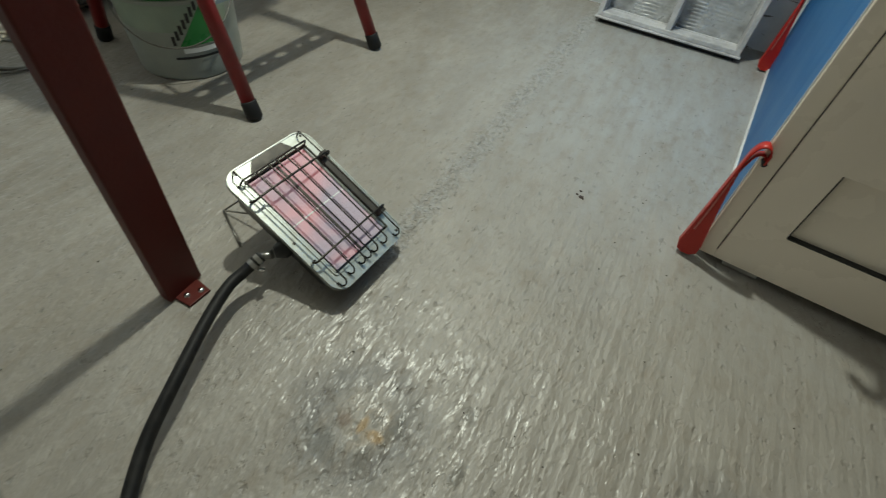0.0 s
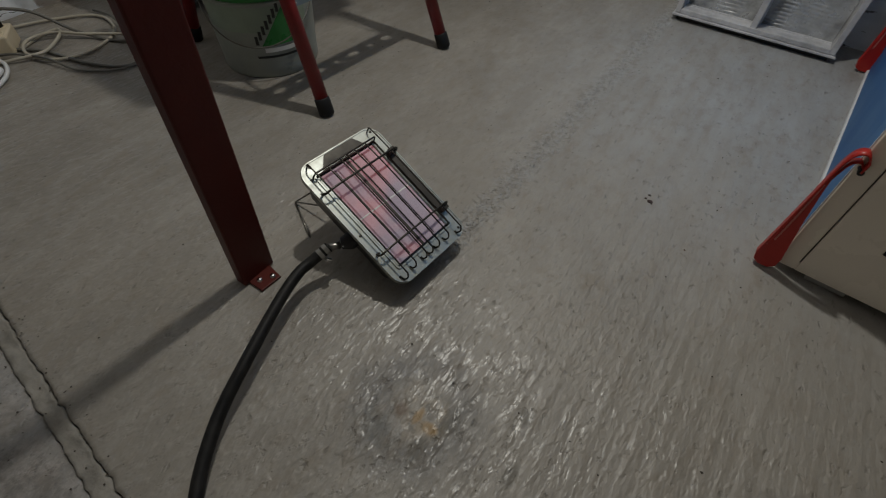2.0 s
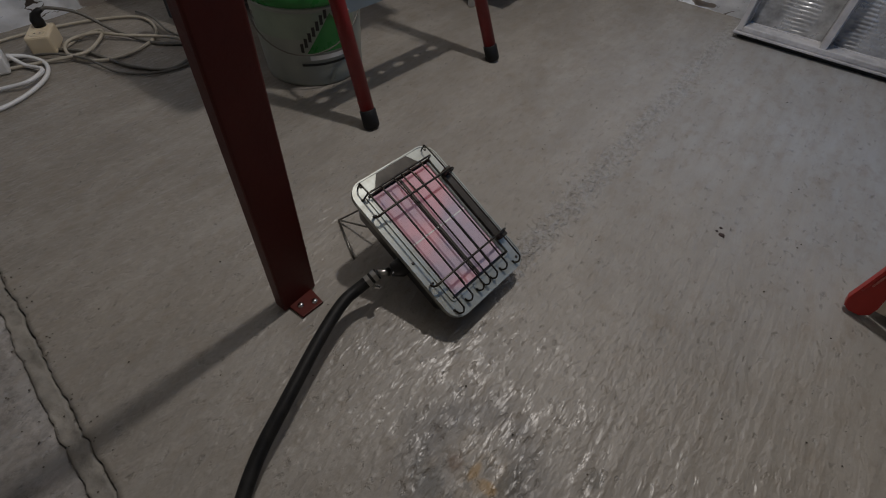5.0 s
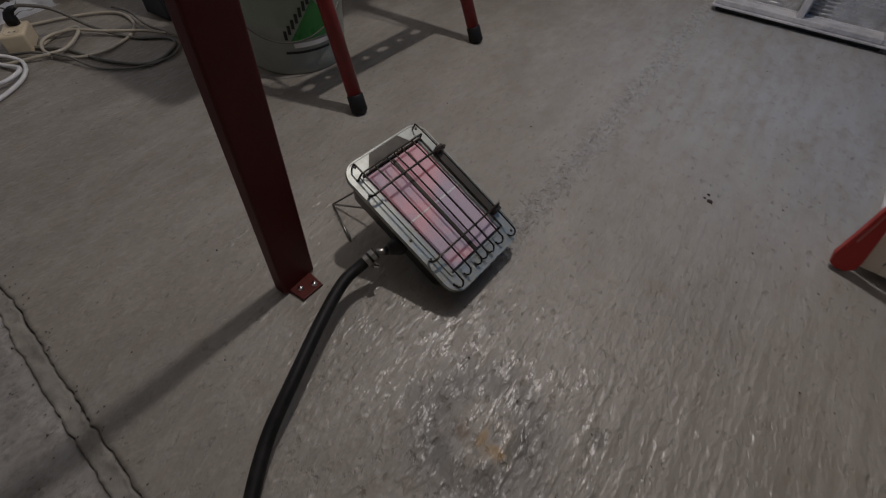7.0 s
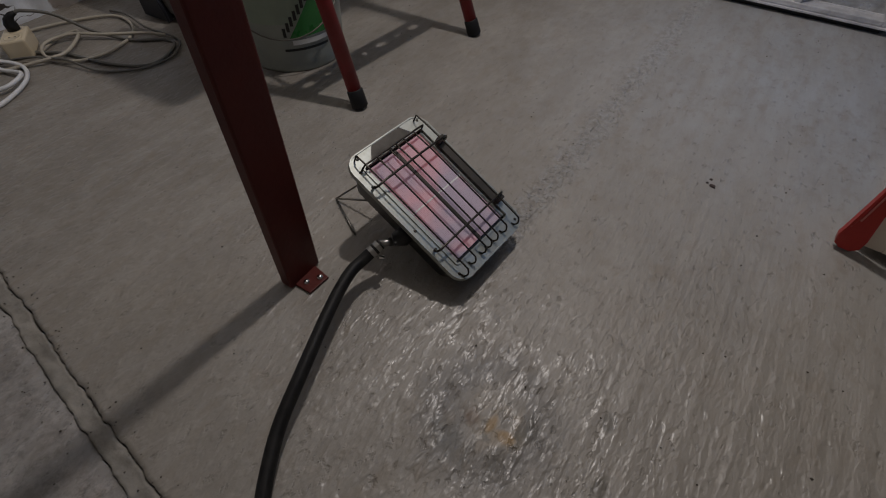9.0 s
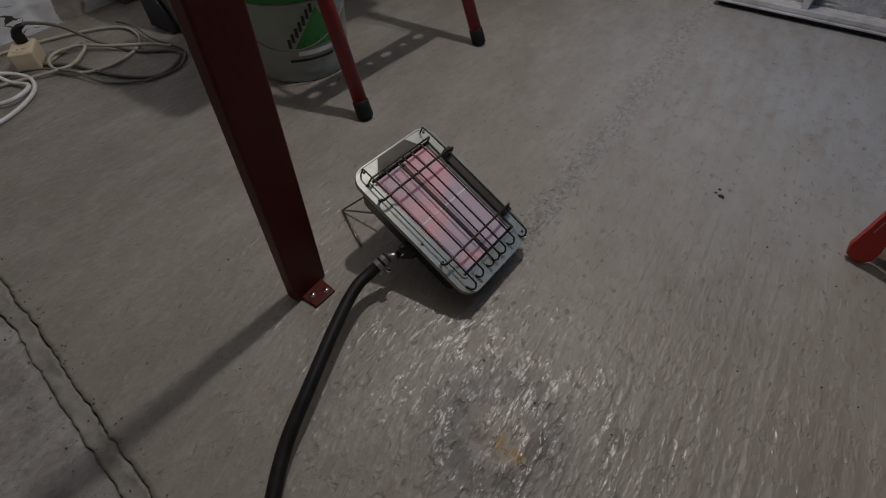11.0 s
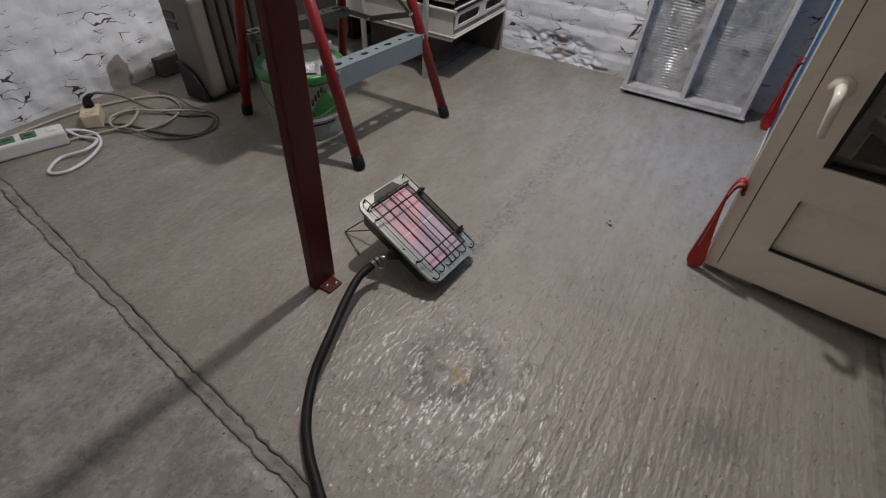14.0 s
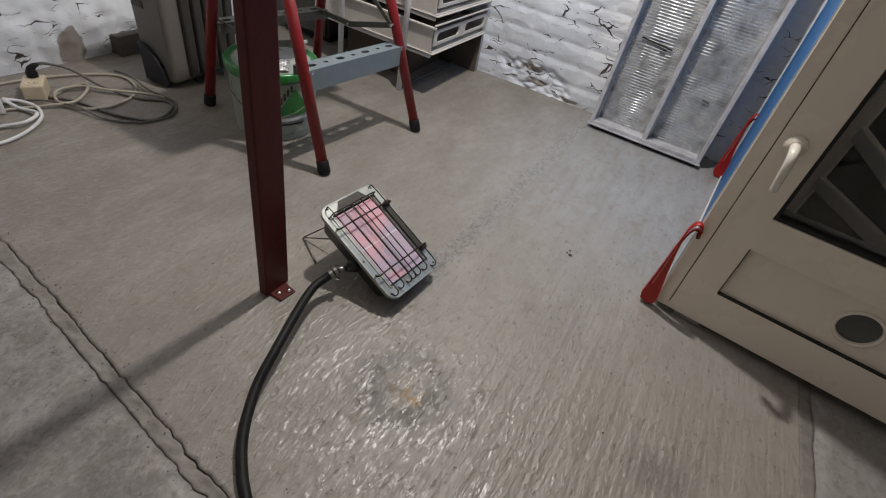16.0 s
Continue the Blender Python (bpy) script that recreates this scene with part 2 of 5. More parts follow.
def masonry_paint():
    """Whitewash over old masonry: flaked edges and cracks that show brown and dark."""
    m = bpy.data.materials.new("whitewash")
    m.use_nodes = True
    nt = m.node_tree
    L = nt.links.new
    b = nt.nodes["Principled BSDF"]
    co = nt.nodes.new("ShaderNodeTexCoord").outputs["Object"]
    warp = node(nt, "ShaderNodeTexNoise", i2=9.0, i3=4.0)
    L(co, warp.inputs[0])
    add = node(nt, "ShaderNodeVectorMath", op="MULTIPLY_ADD")
    L(warp.outputs[1], add.inputs[0])
    add.inputs[1].default_value = (0.09, 0.09, 0.09)
    L(co, add.inputs[2])
    mp = nt.nodes.new("ShaderNodeMapping")
    mp.inputs["Scale"].default_value = (0.40, 0.40, 1.45)
    L(add.outputs[0], mp.inputs[0])
    v = nt.nodes.new("ShaderNodeTexVoronoi")
    v.feature = "DISTANCE_TO_EDGE"
    v.inputs["Scale"].default_value = 19
    L(mp.outputs[0], v.inputs["Vector"])
    n2 = node(nt, "ShaderNodeTexNoise", i2=11.0, i3=5.0)
    L(co, n2.inputs[0])
    gate = node(nt, "ShaderNodeMapRange", i1=0.52, i2=0.68, i3=0.0, i4=0.040)
    L(n2.outputs[0], gate.inputs[0])
    lt = node(nt, "ShaderNodeMath", op="LESS_THAN")
    L(v.outputs[0], lt.inputs[0])
    L(gate.outputs[0], lt.inputs[1])
    n3 = node(nt, "ShaderNodeTexNoise", i2=5.0, i3=7.0, i4=0.7)
    L(co, n3.inputs[0])
    tone = nt.nodes.new("ShaderNodeValToRGB")
    tone.color_ramp.elements[0].position, tone.color_ramp.elements[1].position = 0.33, 0.6
    tone.color_ramp.elements[0].color, tone.color_ramp.elements[1].color = (0.66, 0.69, 0.75, 1), (0.79, 0.83, 0.89, 1)
    L(n3.outputs[0], tone.inputs[0])
    mix = nt.nodes.new("ShaderNodeMix")
    mix.data_type = "RGBA"
    L(lt.outputs[0], mix.inputs[0])
    L(tone.outputs[0], mix.inputs[6])
    mix.inputs[7].default_value = (0.075, 0.062, 0.055, 1)
    mps = nt.nodes.new("ShaderNodeMapping")
    mps.inputs["Scale"].default_value, mps.inputs["Rotation"].default_value = (0.42, 0.42, 1.1), (0.35, 0.35, 0.3)
    L(co, mps.inputs[0])
    ns = node(nt, "ShaderNodeTexNoise", i2=30.0, i3=5.0, i4=0.62)
    L(mps.outputs[0], ns.inputs[0])
    stroke = node(nt, "ShaderNodeMapRange", i1=0.655, i2=0.685, i3=0.0, i4=0.9)
    L(ns.outputs[0], stroke.inputs[0])
    mixs = nt.nodes.new("ShaderNodeMix")
    mixs.data_type = "RGBA"
    L(stroke.outputs[0], mixs.inputs[0])
    L(mix.outputs[2], mixs.inputs[6])
    mixs.inputs[7].default_value = (0.09, 0.085, 0.08, 1)
    n5b = node(nt, "ShaderNodeTexNoise", i2=26.0, i3=5.0)
    L(co, n5b.inputs[0])
    # bare rubble where the paint has come off
    n4 = node(nt, "ShaderNodeTexNoise", i2=4.0, i3=6.0, i4=0.65)
    mp4 = nt.nodes.new("ShaderNodeMapping")
    mp4.inputs["Location"].default_value, mp4.inputs["Scale"].default_value = (3.1, 0.4, 1.2), (1, 1, 2.4)
    L(co, mp4.inputs[0])
    L(mp4.outputs[0], n4.inputs[0])
    bare = node(nt, "ShaderNodeMapRange", i1=0.71, i2=0.74, i3=0.0, i4=0.85)
    L(n4.outputs[0], bare.inputs[0])
    mix2 = nt.nodes.new("ShaderNodeMix")
    mix2.data_type = "RGBA"
    # two low patches where the coat has fallen off
    low = None
    for n_low, (x, y, z, rx, ry, rz) in enumerate(((-0.085, 1.57, 0.090, 0.045, 0.2, 0.016), (-0.055, 1.57, 0.040, 0.060, 0.2, 0.013), (0.11, 1.57, 0.012, 0.045, 0.2, 0.010), (-1.27, 0.357, 0.045, 0.2, 0.043, 0.070))):
        pm = nt.nodes.new("ShaderNodeMapping")
        pm.vector_type = "TEXTURE"
        pm.inputs["Location"].default_value, pm.inputs["Scale"].default_value = (x, y, z), (rx, ry, rz)
        L(co, pm.inputs[0])
        ln = node(nt, "ShaderNodeVectorMath", op="LENGTH")
        L(pm.outputs[0], ln.inputs[0])
        wob = node(nt, "ShaderNodeMath", op="MULTIPLY_ADD", i1=0.7 if n_low == 3 else 1.9, i2=-0.35 if n_low == 3 else -0.95)
        L(n5b.outputs[0], wob.inputs[0])
        sm_ = node(nt, "ShaderNodeMath", op="ADD")
        L(ln.outputs["Value"], sm_.inputs[0])
        L(wob.outputs[0], sm_.inputs[1])
        rg = node(nt, "ShaderNodeMapRange", i1=0.95, i2=1.04, i3=0.85, i4=0.0)
        L(sm_.outputs[0], rg.inputs[0])
        if low is not None:
            mx = node(nt, "ShaderNodeMath", op="MAXIMUM")
            L(low, mx.inputs[0])
            L(rg.outputs[0], mx.inputs[1])
            low = mx.outputs[0]
        else:
            low = rg.outputs[0]
    mx = node(nt, "ShaderNodeMath", op="MAXIMUM")
    L(low, mx.inputs[0])
    L(bare.outputs[0], mx.inputs[1])
    L(mx.outputs[0], mix2.inputs[0])
    L(mixs.outputs[2], mix2.inputs[6])
    mix2.inputs[7].default_value = (0.24, 0.20, 0.165, 1)
    L(mix2.outputs[2], b.inputs["Base Color"])
    b.inputs["Roughness"].default_value = 0.75
    hh = node(nt, "ShaderNodeMath", op="MULTIPLY")
    L(lt.outputs[0], hh.inputs[0])
    hh.inputs[1].default_value = -0.35
    n5 = node(nt, "ShaderNodeTexNoise", i2=38.0, i3=6.0)
    L(co, n5.inputs[0])
    sm = node(nt, "ShaderNodeMath", op="ADD")
    L(hh.outputs[0], sm.inputs[0])
    L(n5.outputs[0], sm.inputs[1])
    bp = nt.nodes.new("ShaderNodeBump")
    bp.inputs["Distance"].default_value = 0.0035
    L(sm.outputs[0], bp.inputs["Height"])
    L(bp.outputs[0], b.inputs["Normal"])
    return m


def glass(name, rough=0.02, colour=(1, 1, 1), spec=0.5):
    m = bpy.data.materials.new(name)
    m.use_nodes = True
    b = m.node_tree.nodes["Principled BSDF"]
    b.inputs["Base Color"].default_value = (*colour, 1)
    b.inputs["Roughness"].default_value = rough
    b.inputs["Transmission Weight"].default_value = 1.0
    b.inputs["IOR"].default_value = 1.5
    b.inputs["Specular IOR Level"].default_value = spec
    return m


def ceramic():
    """Perforated burner tile: pale pinkish ceramic that glows unevenly red."""
    m = bpy.data.materials.new("burner_ceramic")
    m.use_nodes = True
    nt = m.node_tree
    L = nt.links.new
    b = nt.nodes["Principled BSDF"]
    co = nt.nodes.new("ShaderNodeTexCoord").outputs["Object"]
    v = nt.nodes.new("ShaderNodeTexVoronoi")
    v.inputs["Scale"].default_value, v.inputs["Randomness"].default_value = 420, 0.15
    L(co, v.inputs["Vector"])
    hole = node(nt, "ShaderNodeMapRange", i1=0.25, i2=0.45, i3=0.0, i4=1.0)
    L(v.outputs[0], hole.inputs[0])
    mix = nt.nodes.new("ShaderNodeMix")
    mix.data_type = "RGBA"
    mix.inputs[6].default_value, mix.inputs[7].default_value = (0.27, 0.19, 0.22, 1), (0.47, 0.40, 0.46, 1)
    L(hole.outputs[0], mix.inputs[0])
    L(mix.outputs[2], b.inputs["Base Color"])
    b.inputs["Roughness"].default_value = 0.8
    mp = nt.nodes.new("ShaderNodeMapping")
    mp.inputs["Scale"].default_value = (1, 0.8, 1)
    L(co, mp.inputs[0])
    n = node(nt, "ShaderNodeTexNoise", i2=16.0, i3=2.0)
    L(mp.outputs[0], n.inputs[0])
    ramp = nt.nodes.new("ShaderNodeValToRGB")
    e = ramp.color_ramp.elements
    e[0].position, e[1].position = 0.43, 0.66
    e[0].color, e[1].color = (0.17, 0.13, 0.23, 1), (0.92, 0.19, 0.19, 1)
    sep = nt.nodes.new("ShaderNodeSeparateXYZ")
    L(co, sep.inputs[0])
    hot = node(nt, "ShaderNodeMath", op="MULTIPLY_ADD", i1=-1.6)
    L(sep.outputs[0], hot.inputs[0])
    L(n.outputs[0], hot.inputs[2])
    L(hot.outputs[0], ramp.inputs[0])
    L(ramp.outputs[0], b.inputs["Emission Color"])
    b.inputs["Emission Strength"].default_value = GLOW
    return m


GLOW = 0.19
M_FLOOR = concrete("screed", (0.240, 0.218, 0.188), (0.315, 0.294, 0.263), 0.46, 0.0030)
M_SLAB = concrete("old_slab", (0.232, 0.218, 0.205), (0.36, 0.355, 0.345), 0.55, 0.0030, False)
M_SLAB_E = concrete("east_slab", (0.27, 0.262, 0.25), (0.33, 0.325, 0.315), 0.5, 0.0008, False)
M_JOINT = material("joint_mortar", (0.265, 0.248, 0.220), 0.75, grain=0.75, scale=38, other=(0.165, 0.155, 0.138), patch=0.6, pscale=11, bump=0.002, bscale=90)
M_WALL = masonry_paint()
M_UNSEEN = material("unseen_wall_render", (0.62, 0.60, 0.57), 0.9, grain=0.4, scale=5, bump=0.003)
M_PLASTER = material("plaster", (0.40, 0.39, 0.38), 0.85, grain=0.25, scale=6, bump=0.003)
M_RED = material("red_oxide_primer", (0.085, 0.011, 0.007), 0.5, spec=0.3, grain=0.5, scale=12, other=(0.062, 0.009, 0.008), bump=0.0006, bscale=90)
M_LADRED = material("ladder_red_paint", (0.225, 0.011, 0.012), 0.42, grain=0.5, scale=25, other=(0.14, 0.009, 0.01), bump=0.0003, bscale=120)
M_BOLT = material("zinc_bolt", (0.7, 0.7, 0.7), 0.3, 1.0, grain=0.4, scale=150)
M_PLATE = material("pressed_steel", (0.43, 0.455, 0.425), 0.42, 0.6, grain=0.6, scale=60, other=(0.28, 0.275, 0.23), patch=0.35, pscale=16, bump=0.0002, bscale=40)
M_SOOT_REFLECT = material("soot_and_dark_reflection", (0.055, 0.048, 0.040), 0.52, 0.5, grain=0.7, scale=45, other=(0.03, 0.028, 0.025))
M_BLACK = material("black_enamel", (0.013, 0.013, 0.015), 0.4, grain=0.3, scale=50)
M_WIRE = material("dark_wire", (0.05, 0.045, 0.038), 0.38, 0.8, grain=0.4, scale=120)
M_STEELWIRE = material("steel_wire", (0.20, 0.19, 0.17), 0.42, 0.9, grain=0.3, scale=100)
M_RUBBER = material("hose_rubber", (0.008, 0.008, 0.0085), 0.58, spec=0.22, grain=0.6, scale=70, other=(0.026, 0.025, 0.023), bump=0.0005, bscale=160)
M_CAP = material("black_rubber", (0.009, 0.009, 0.010), 0.65, spec=0.3, grain=0.4, scale=60, other=(0.018, 0.018, 0.018))
M_GREY = material("grey_step_paint", (0.20, 0.245, 0.27), 0.4, grain=0.4, scale=30, other=(0.16, 0.195, 0.21), bump=0.0003)
M_BUCKET = material("milky_plastic", (0.34, 0.365, 0.325), 0.35, grain=0.5, scale=14, other=(0.25, 0.27, 0.245), patch=0.4, pscale=6)
M_GREEN = material("green_plastic", (0.025, 0.19, 0.04), 0.35, grain=0.3, scale=20, other=(0.02, 0.17, 0.03))
M_PALEGREEN = material("pale_green_print", (0.30, 0.365, 0.285), 0.4, grain=0.3, scale=20)
M_PRINT = material("black_print", (0.02, 0.022, 0.02), 0.45)
M_WHITEP = material("white_print", (0.75, 0.76, 0.74), 0.4, grain=0.25, scale=25)
M_FOILB = material("crumpled_foil", (0.8, 0.8, 0.8), 0.22, 0.9, bump=0.01, bscale=60)
M_APPL = material("ivory_casing", (0.165, 0.150, 0.134), 0.48, grain=0.35, scale=8, other=(0.13, 0.12, 0.105), patch=0.3)
M_NAVY = material("wheel_black", (0.014, 0.015, 0.022), 0.5, grain=0.3, scale=30)
M_CREAM = material("cream_plastic", (0.62, 0.53, 0.38), 0.4, grain=0.3, scale=30, other=(0.5, 0.42, 0.3))
M_WHITECAB = material("white_cable", (0.68, 0.69, 0.7), 0.45, grain=0.3, scale=40, other=(0.5, 0.5, 0.5))
M_BEIGECAB = material("beige_cable", (0.43, 0.395, 0.325), 0.5, grain=0.4, scale=40, other=(0.30, 0.27, 0.22))
M_GREYCAB = material("grey_cable", (0.13, 0.125, 0.11), 0.5, grain=0.4, scale=40)
M_PVC = material("cream_pvc", (0.85, 0.775, 0.665), 0.33, grain=0.25, scale=7, other=(0.80, 0.72, 0.61), patch=0.25, pscale=2.5)
M_SEAL = material("black_gasket", (0.012, 0.012, 0.012), 0.6)
M_BLUE = material("blue_film", (0.026, 0.140, 0.36), 0.5, spec=0.3, grain=0.4, scale=5, other=(0.012, 0.095, 0.33), bump=0.0008, bscale=9)
M_FILMEDGE = material("white_board_edge", (0.7, 0.72, 0.74), 0.5, grain=0.3, scale=30)
M_STRAP = material("red_strap", (0.42, 0.016, 0.010), 0.4, grain=0.4, scale=60, other=(0.38, 0.014, 0.01))
M_GRILL = material("vent_gauze", (0.10, 0.105, 0.10), 0.6, grain=0.4, scale=300)
M_ALU = material("grey_frame_paint", (0.62, 0.62, 0.64), 0.4, 0.1, grain=0.6, scale=22, other=(0.32, 0.32, 0.33), patch=0.4, pscale=9)
M_SILVER = material("dull_reflector", (0.55, 0.56, 0.58), 0.3, 0.85, grain=0.7, scale=18, other=(0.25, 0.25, 0.26), patch=0.5, pscale=7)
M_TAPE = material("black_tape", (0.02, 0.02, 0.02), 0.4)
M_CRATE = material("crate_plastic", (0.63, 0.60, 0.565), 0.45, grain=0.4, scale=15, other=(0.48, 0.445, 0.40))
M_RIBS = material("dark_grey_ribs", (0.05, 0.046, 0.042), 0.5, grain=0.4, scale=20)
M_RACK = material("rack_white_steel", (0.78, 0.78, 0.78), 0.4, grain=0.4, scale=20)
M_DARK = material("dark_goods", (0.05, 0.03, 0.025), 0.6, grain=0.6, scale=20)
M_CERAMIC = ceramic()


# ---------- shape helpers ----------
def part(name, bm, mat, parent=None, label="", smooth=False):
    """Links a bmesh as one mesh object under a thing or a part."""
    me = bpy.data.meshes.new(name)
    bm.to_mesh(me)
    bm.free()
    me.materials.append(mat)
    if smooth:
        for p in me.polygons:
            p.use_smooth = True
    ob = new(name, me)
    if parent is not None:
        ob.parent = parent
    if label:
        ob["label"] = label
    return ob


def thing(name, m, label, category, group="", kind=""):
    ob = new(name)
    ob.matrix_world = m
    ob.empty_display_size = 0.05
    return tagged(ob, label, category, group, kind)


def box(x0, x1, y0, y1, z0, z1, bevel=0.0, seg=2, bm=None):
    bm = bm or bmesh.new()
    r = bmesh.ops.create_cube(bm, size=1.0)
    bmesh.ops.transform(bm, verts=r["verts"], matrix=Matrix.Translation(((x0 + x1) / 2, (y0 + y1) / 2, (z0 + z1) / 2))
                        @ Matrix.Diagonal((x1 - x0, y1 - y0, z1 - z0, 1)))
    if bevel:
        es = {e for v in r["verts"] for e in v.link_edges}
        bmesh.ops.bevel(bm, geom=list(es), offset=bevel, segments=seg, affect="EDGES", profile=0.5)
    return bm


def tube(points, r, seg=10, bm=None, closed=False, caps=True, radii=None):
    """A round bar or cable swept along points."""
    bm = bm or bmesh.new()
    pts = [Vector(p) for p in points]
    n = len(pts)
    rings, nrm = [], None
    for i, p in enumerate(pts):
        if closed:
            t = pts[(i + 1) % n] - pts[i - 1]
        else:
            t = pts[min(i + 1, n - 1)] - pts[max(i - 1, 0)]
        t.normalize()
        if nrm is None:
            nrm = t.orthogonal().normalized()
        else:
            nrm = (nrm - t * nrm.dot(t)).normalized()
        bi = t.cross(nrm)
        rr = radii[i] if radii else r
        rings.append([bm.verts.new(p + rr * (math.cos(a) * nrm + math.sin(a) * bi))
                      for a in (2 * math.pi * k / seg for k in range(seg))])
    for i in range(n if closed else n - 1):
        a, b = rings[i], rings[(i + 1) % n]
        for k in range(seg):
            bm.faces.new((a[k], a[(k + 1) % seg], b[(k + 1) % seg], b[k]))
    if caps and not closed:
        bm.faces.new(rings[0][::-1])
        bm.faces.new(rings[-1])
    return bm


def spline(points, steps=8, closed=False):
    """Catmull-Rom through the points."""
    p = [Vector(q) for q in points]
    n, out = len(p), []
    for i in range(n if closed else n - 1):
        if closed:
            a, b, c, d = p[i - 1], p[i], p[(i + 1) % n], p[(i + 2) % n]
        else:
            a, b, c, d = p[max(i - 1, 0)], p[i], p[i + 1], p[min(i + 2, n - 1)]
        for s in range(steps):
            t = s / steps
            out.append(0.5 * ((2 * b) + (c - a) * t + (2 * a - 5 * b + 4 * c - d) * t * t + (3 * b - a - 3 * c + d) * t ** 3))
    if not closed:
        out.append(p[-1])
    return out


def lathe(profile, seg=48, bm=None):
    """Turned body from (radius, height) pairs."""
    bm = bm or bmesh.new()
    rings = []
    for r, z in profile:
        if r < 1e-6:
            rings.append([bm.verts.new((0, 0, z))])
        else:
            rings.append([bm.verts.new((r * math.cos(2 * math.pi * k / seg), r * math.sin(2 * math.pi * k / seg), z)) for k in range(seg)])
    for a, b in zip(rings, rings[1:]):
        for k in range(seg):
            q = [a[k % len(a)], a[(k + 1) % len(a)], b[(k + 1) % len(b)], b[k % len(b)]]
            u = list(dict.fromkeys(q))
            if len(u) > 2:
                bm.faces.new(u)
    return bm


def outline(pts, z0, z1, bm=None, bevel=0.0):
    """A prism over a plan outline."""
    bm = bm or bmesh.new()
    lo = [bm.verts.new((x, y, z0)) for x, y in pts]
    hi = [bm.verts.new((x, y, z1)) for x, y in pts]
    n = len(pts)
    bm.faces.new(lo[::-1])
    top = bm.faces.new(hi)
    for i in range(n):
        bm.faces.new((lo[i], lo[(i + 1) % n], hi[(i + 1) % n], hi[i]))
    if bevel:
        bmesh.ops.bevel(bm, geom=list(top.edges), offset=bevel, segments=2, affect="EDGES", profile=0.5)
    return bm


def rounded(w, h, r, seg=6, cx=0.0, cy=0.0):
    out = []
    for sx, sy, a0 in ((1, 1, 0), (-1, 1, 90), (-1, -1, 180), (1, -1, 270)):
        for k in range(seg + 1):
            a = radians(a0 + 90 * k / seg)
            out.append((cx + sx * (w / 2 - r) + r * math.cos(a), cy + sy * (h / 2 - r) + r * math.sin(a)))
    return out


def ring_plate(outer, inner, z0, z1, bm=None):
    """A flat frame between two outlines of the same number of points."""
    bm = bm or bmesh.new()
    n = len(outer)
    v = [[bm.verts.new((x, y, z)) for x, y in o] for o in (outer, inner) for z in (z0, z1)]
    ol, oh, il, ih = v
    for i in range(n):
        j = (i + 1) % n
        bm.faces.new((ol[i], ol[j], oh[j], oh[i]))
        bm.faces.new((il[j], il[i], ih[i], ih[j]))
        bm.faces.new((oh[i], oh[j], ih[j], ih[i]))
        bm.faces.new((ol[j], ol[i], il[i], il[j]))
    return bm


def sheet(x0, x1, y0, y1, nx, ny, height, place):
    """A displaced grid; place(u, v, h) gives the vertex."""
    bm = bmesh.new()
    g = [[bm.verts.new(place(x0 + (x1 - x0) * i / nx, y0 + (y1 - y0) * j / ny, height(x0 + (x1 - x0) * i / nx, y0 + (y1 - y0) * j / ny)))
          for i in range(nx + 1)] for j in range(ny + 1)]
    for j in range(ny):
        for i in range(nx):
            bm.faces.new((g[j][i], g[j][i + 1], g[j + 1][i + 1], g[j + 1][i]))
    return bm


# ---------- the room ----------
WALL_Y, WALL_X, HIGH = 1.57, -1.27, 2.45
JOINT = lambda x: -0.311 - 0.129 * x  # the filled joint across the floor


def floor_height(x, y):
    h = 0.0016 * noise.noise((x * 5, y * 5, 0)) + 0.0010 * noise.noise((x * 26, y * 9, 3))
    ridge = math.exp(-((x - 0.19 - 0.035 * (y - 0.3) + 0.008 * noise.noise((0, y * 9, 1))) / 0.006) ** 2)
    ridge *= 0.5 + noise.noise((x * 60, y * 35, 5)) if 0.1 < y < 1.5 else 0
    faint = math.exp(-((x + 0.115 - 0.27 * (y - 0.03)) / 0.004) ** 2) * 0.35
    return h + 0.0009 * ridge - 0.0012 * faint - 0.001


def strip_edge(x, k):
    return JOINT(x) + k * 0.5 * 0.0225 + 0.007 * noise.noise((x * 13, k * 4, 0)) + 0.0035 * noise.noise((x * 55, k, 2)) + 0.0018 * noise.noise((x * 120, k, 5)) + 0.0012 * noise.noise((x * 260, k, 7))


def rect_sheet(x0, x1, lo, hi, nx, ny, z):
    """A floor field between two uneven long edges."""
    bm = bmesh.new()
    g = []
    for j in range(ny + 1):
        row = []
        for i in range(nx + 1):
            x = x0 + (x1 - x0) * i / nx
            y = lo(x) + (hi(x) - lo(x)) * j / ny
            row.append(bm.verts.new((x, y, z(x, y))))
        g.append(row)
    for j in range(ny):
        for i in range(nx):
            bm.faces.new((g[j][i], g[j][i + 1], g[j + 1][i + 1], g[j + 1][i]))
    # a turned-down lip closes the edge of the slab
    for row in (g[0], g[-1]):
        low = [bm.verts.new(v.co - Vector((0, 0, 0.02))) for v in row]
        for i in range(nx):
            bm.faces.new((row[i], row[i + 1], low[i + 1], low[i]))
    bmesh.ops.recalc_face_normals(bm, faces=bm.faces)
    return bm


def east_edge(y, k):
    return 1.043 + k * 0.0135 + 0.11 * (y - 0.3) * 0.12 + 0.004 * noise.noise((3, y * 11, k)) + 0.0025 * noise.noise((9, y * 60, k))


def turned(bm):
    """Swaps x and y of a field that was laid along x."""
    for v in bm.verts:
        v.co.x, v.co.y = v.co.y, v.co.x
    bmesh.ops.recalc_face_normals(bm, faces=bm.faces)
    if sum(f.normal.z for f in bm.faces) < 0:
        bmesh.ops.reverse_faces(bm, faces=bm.faces)
    return bm


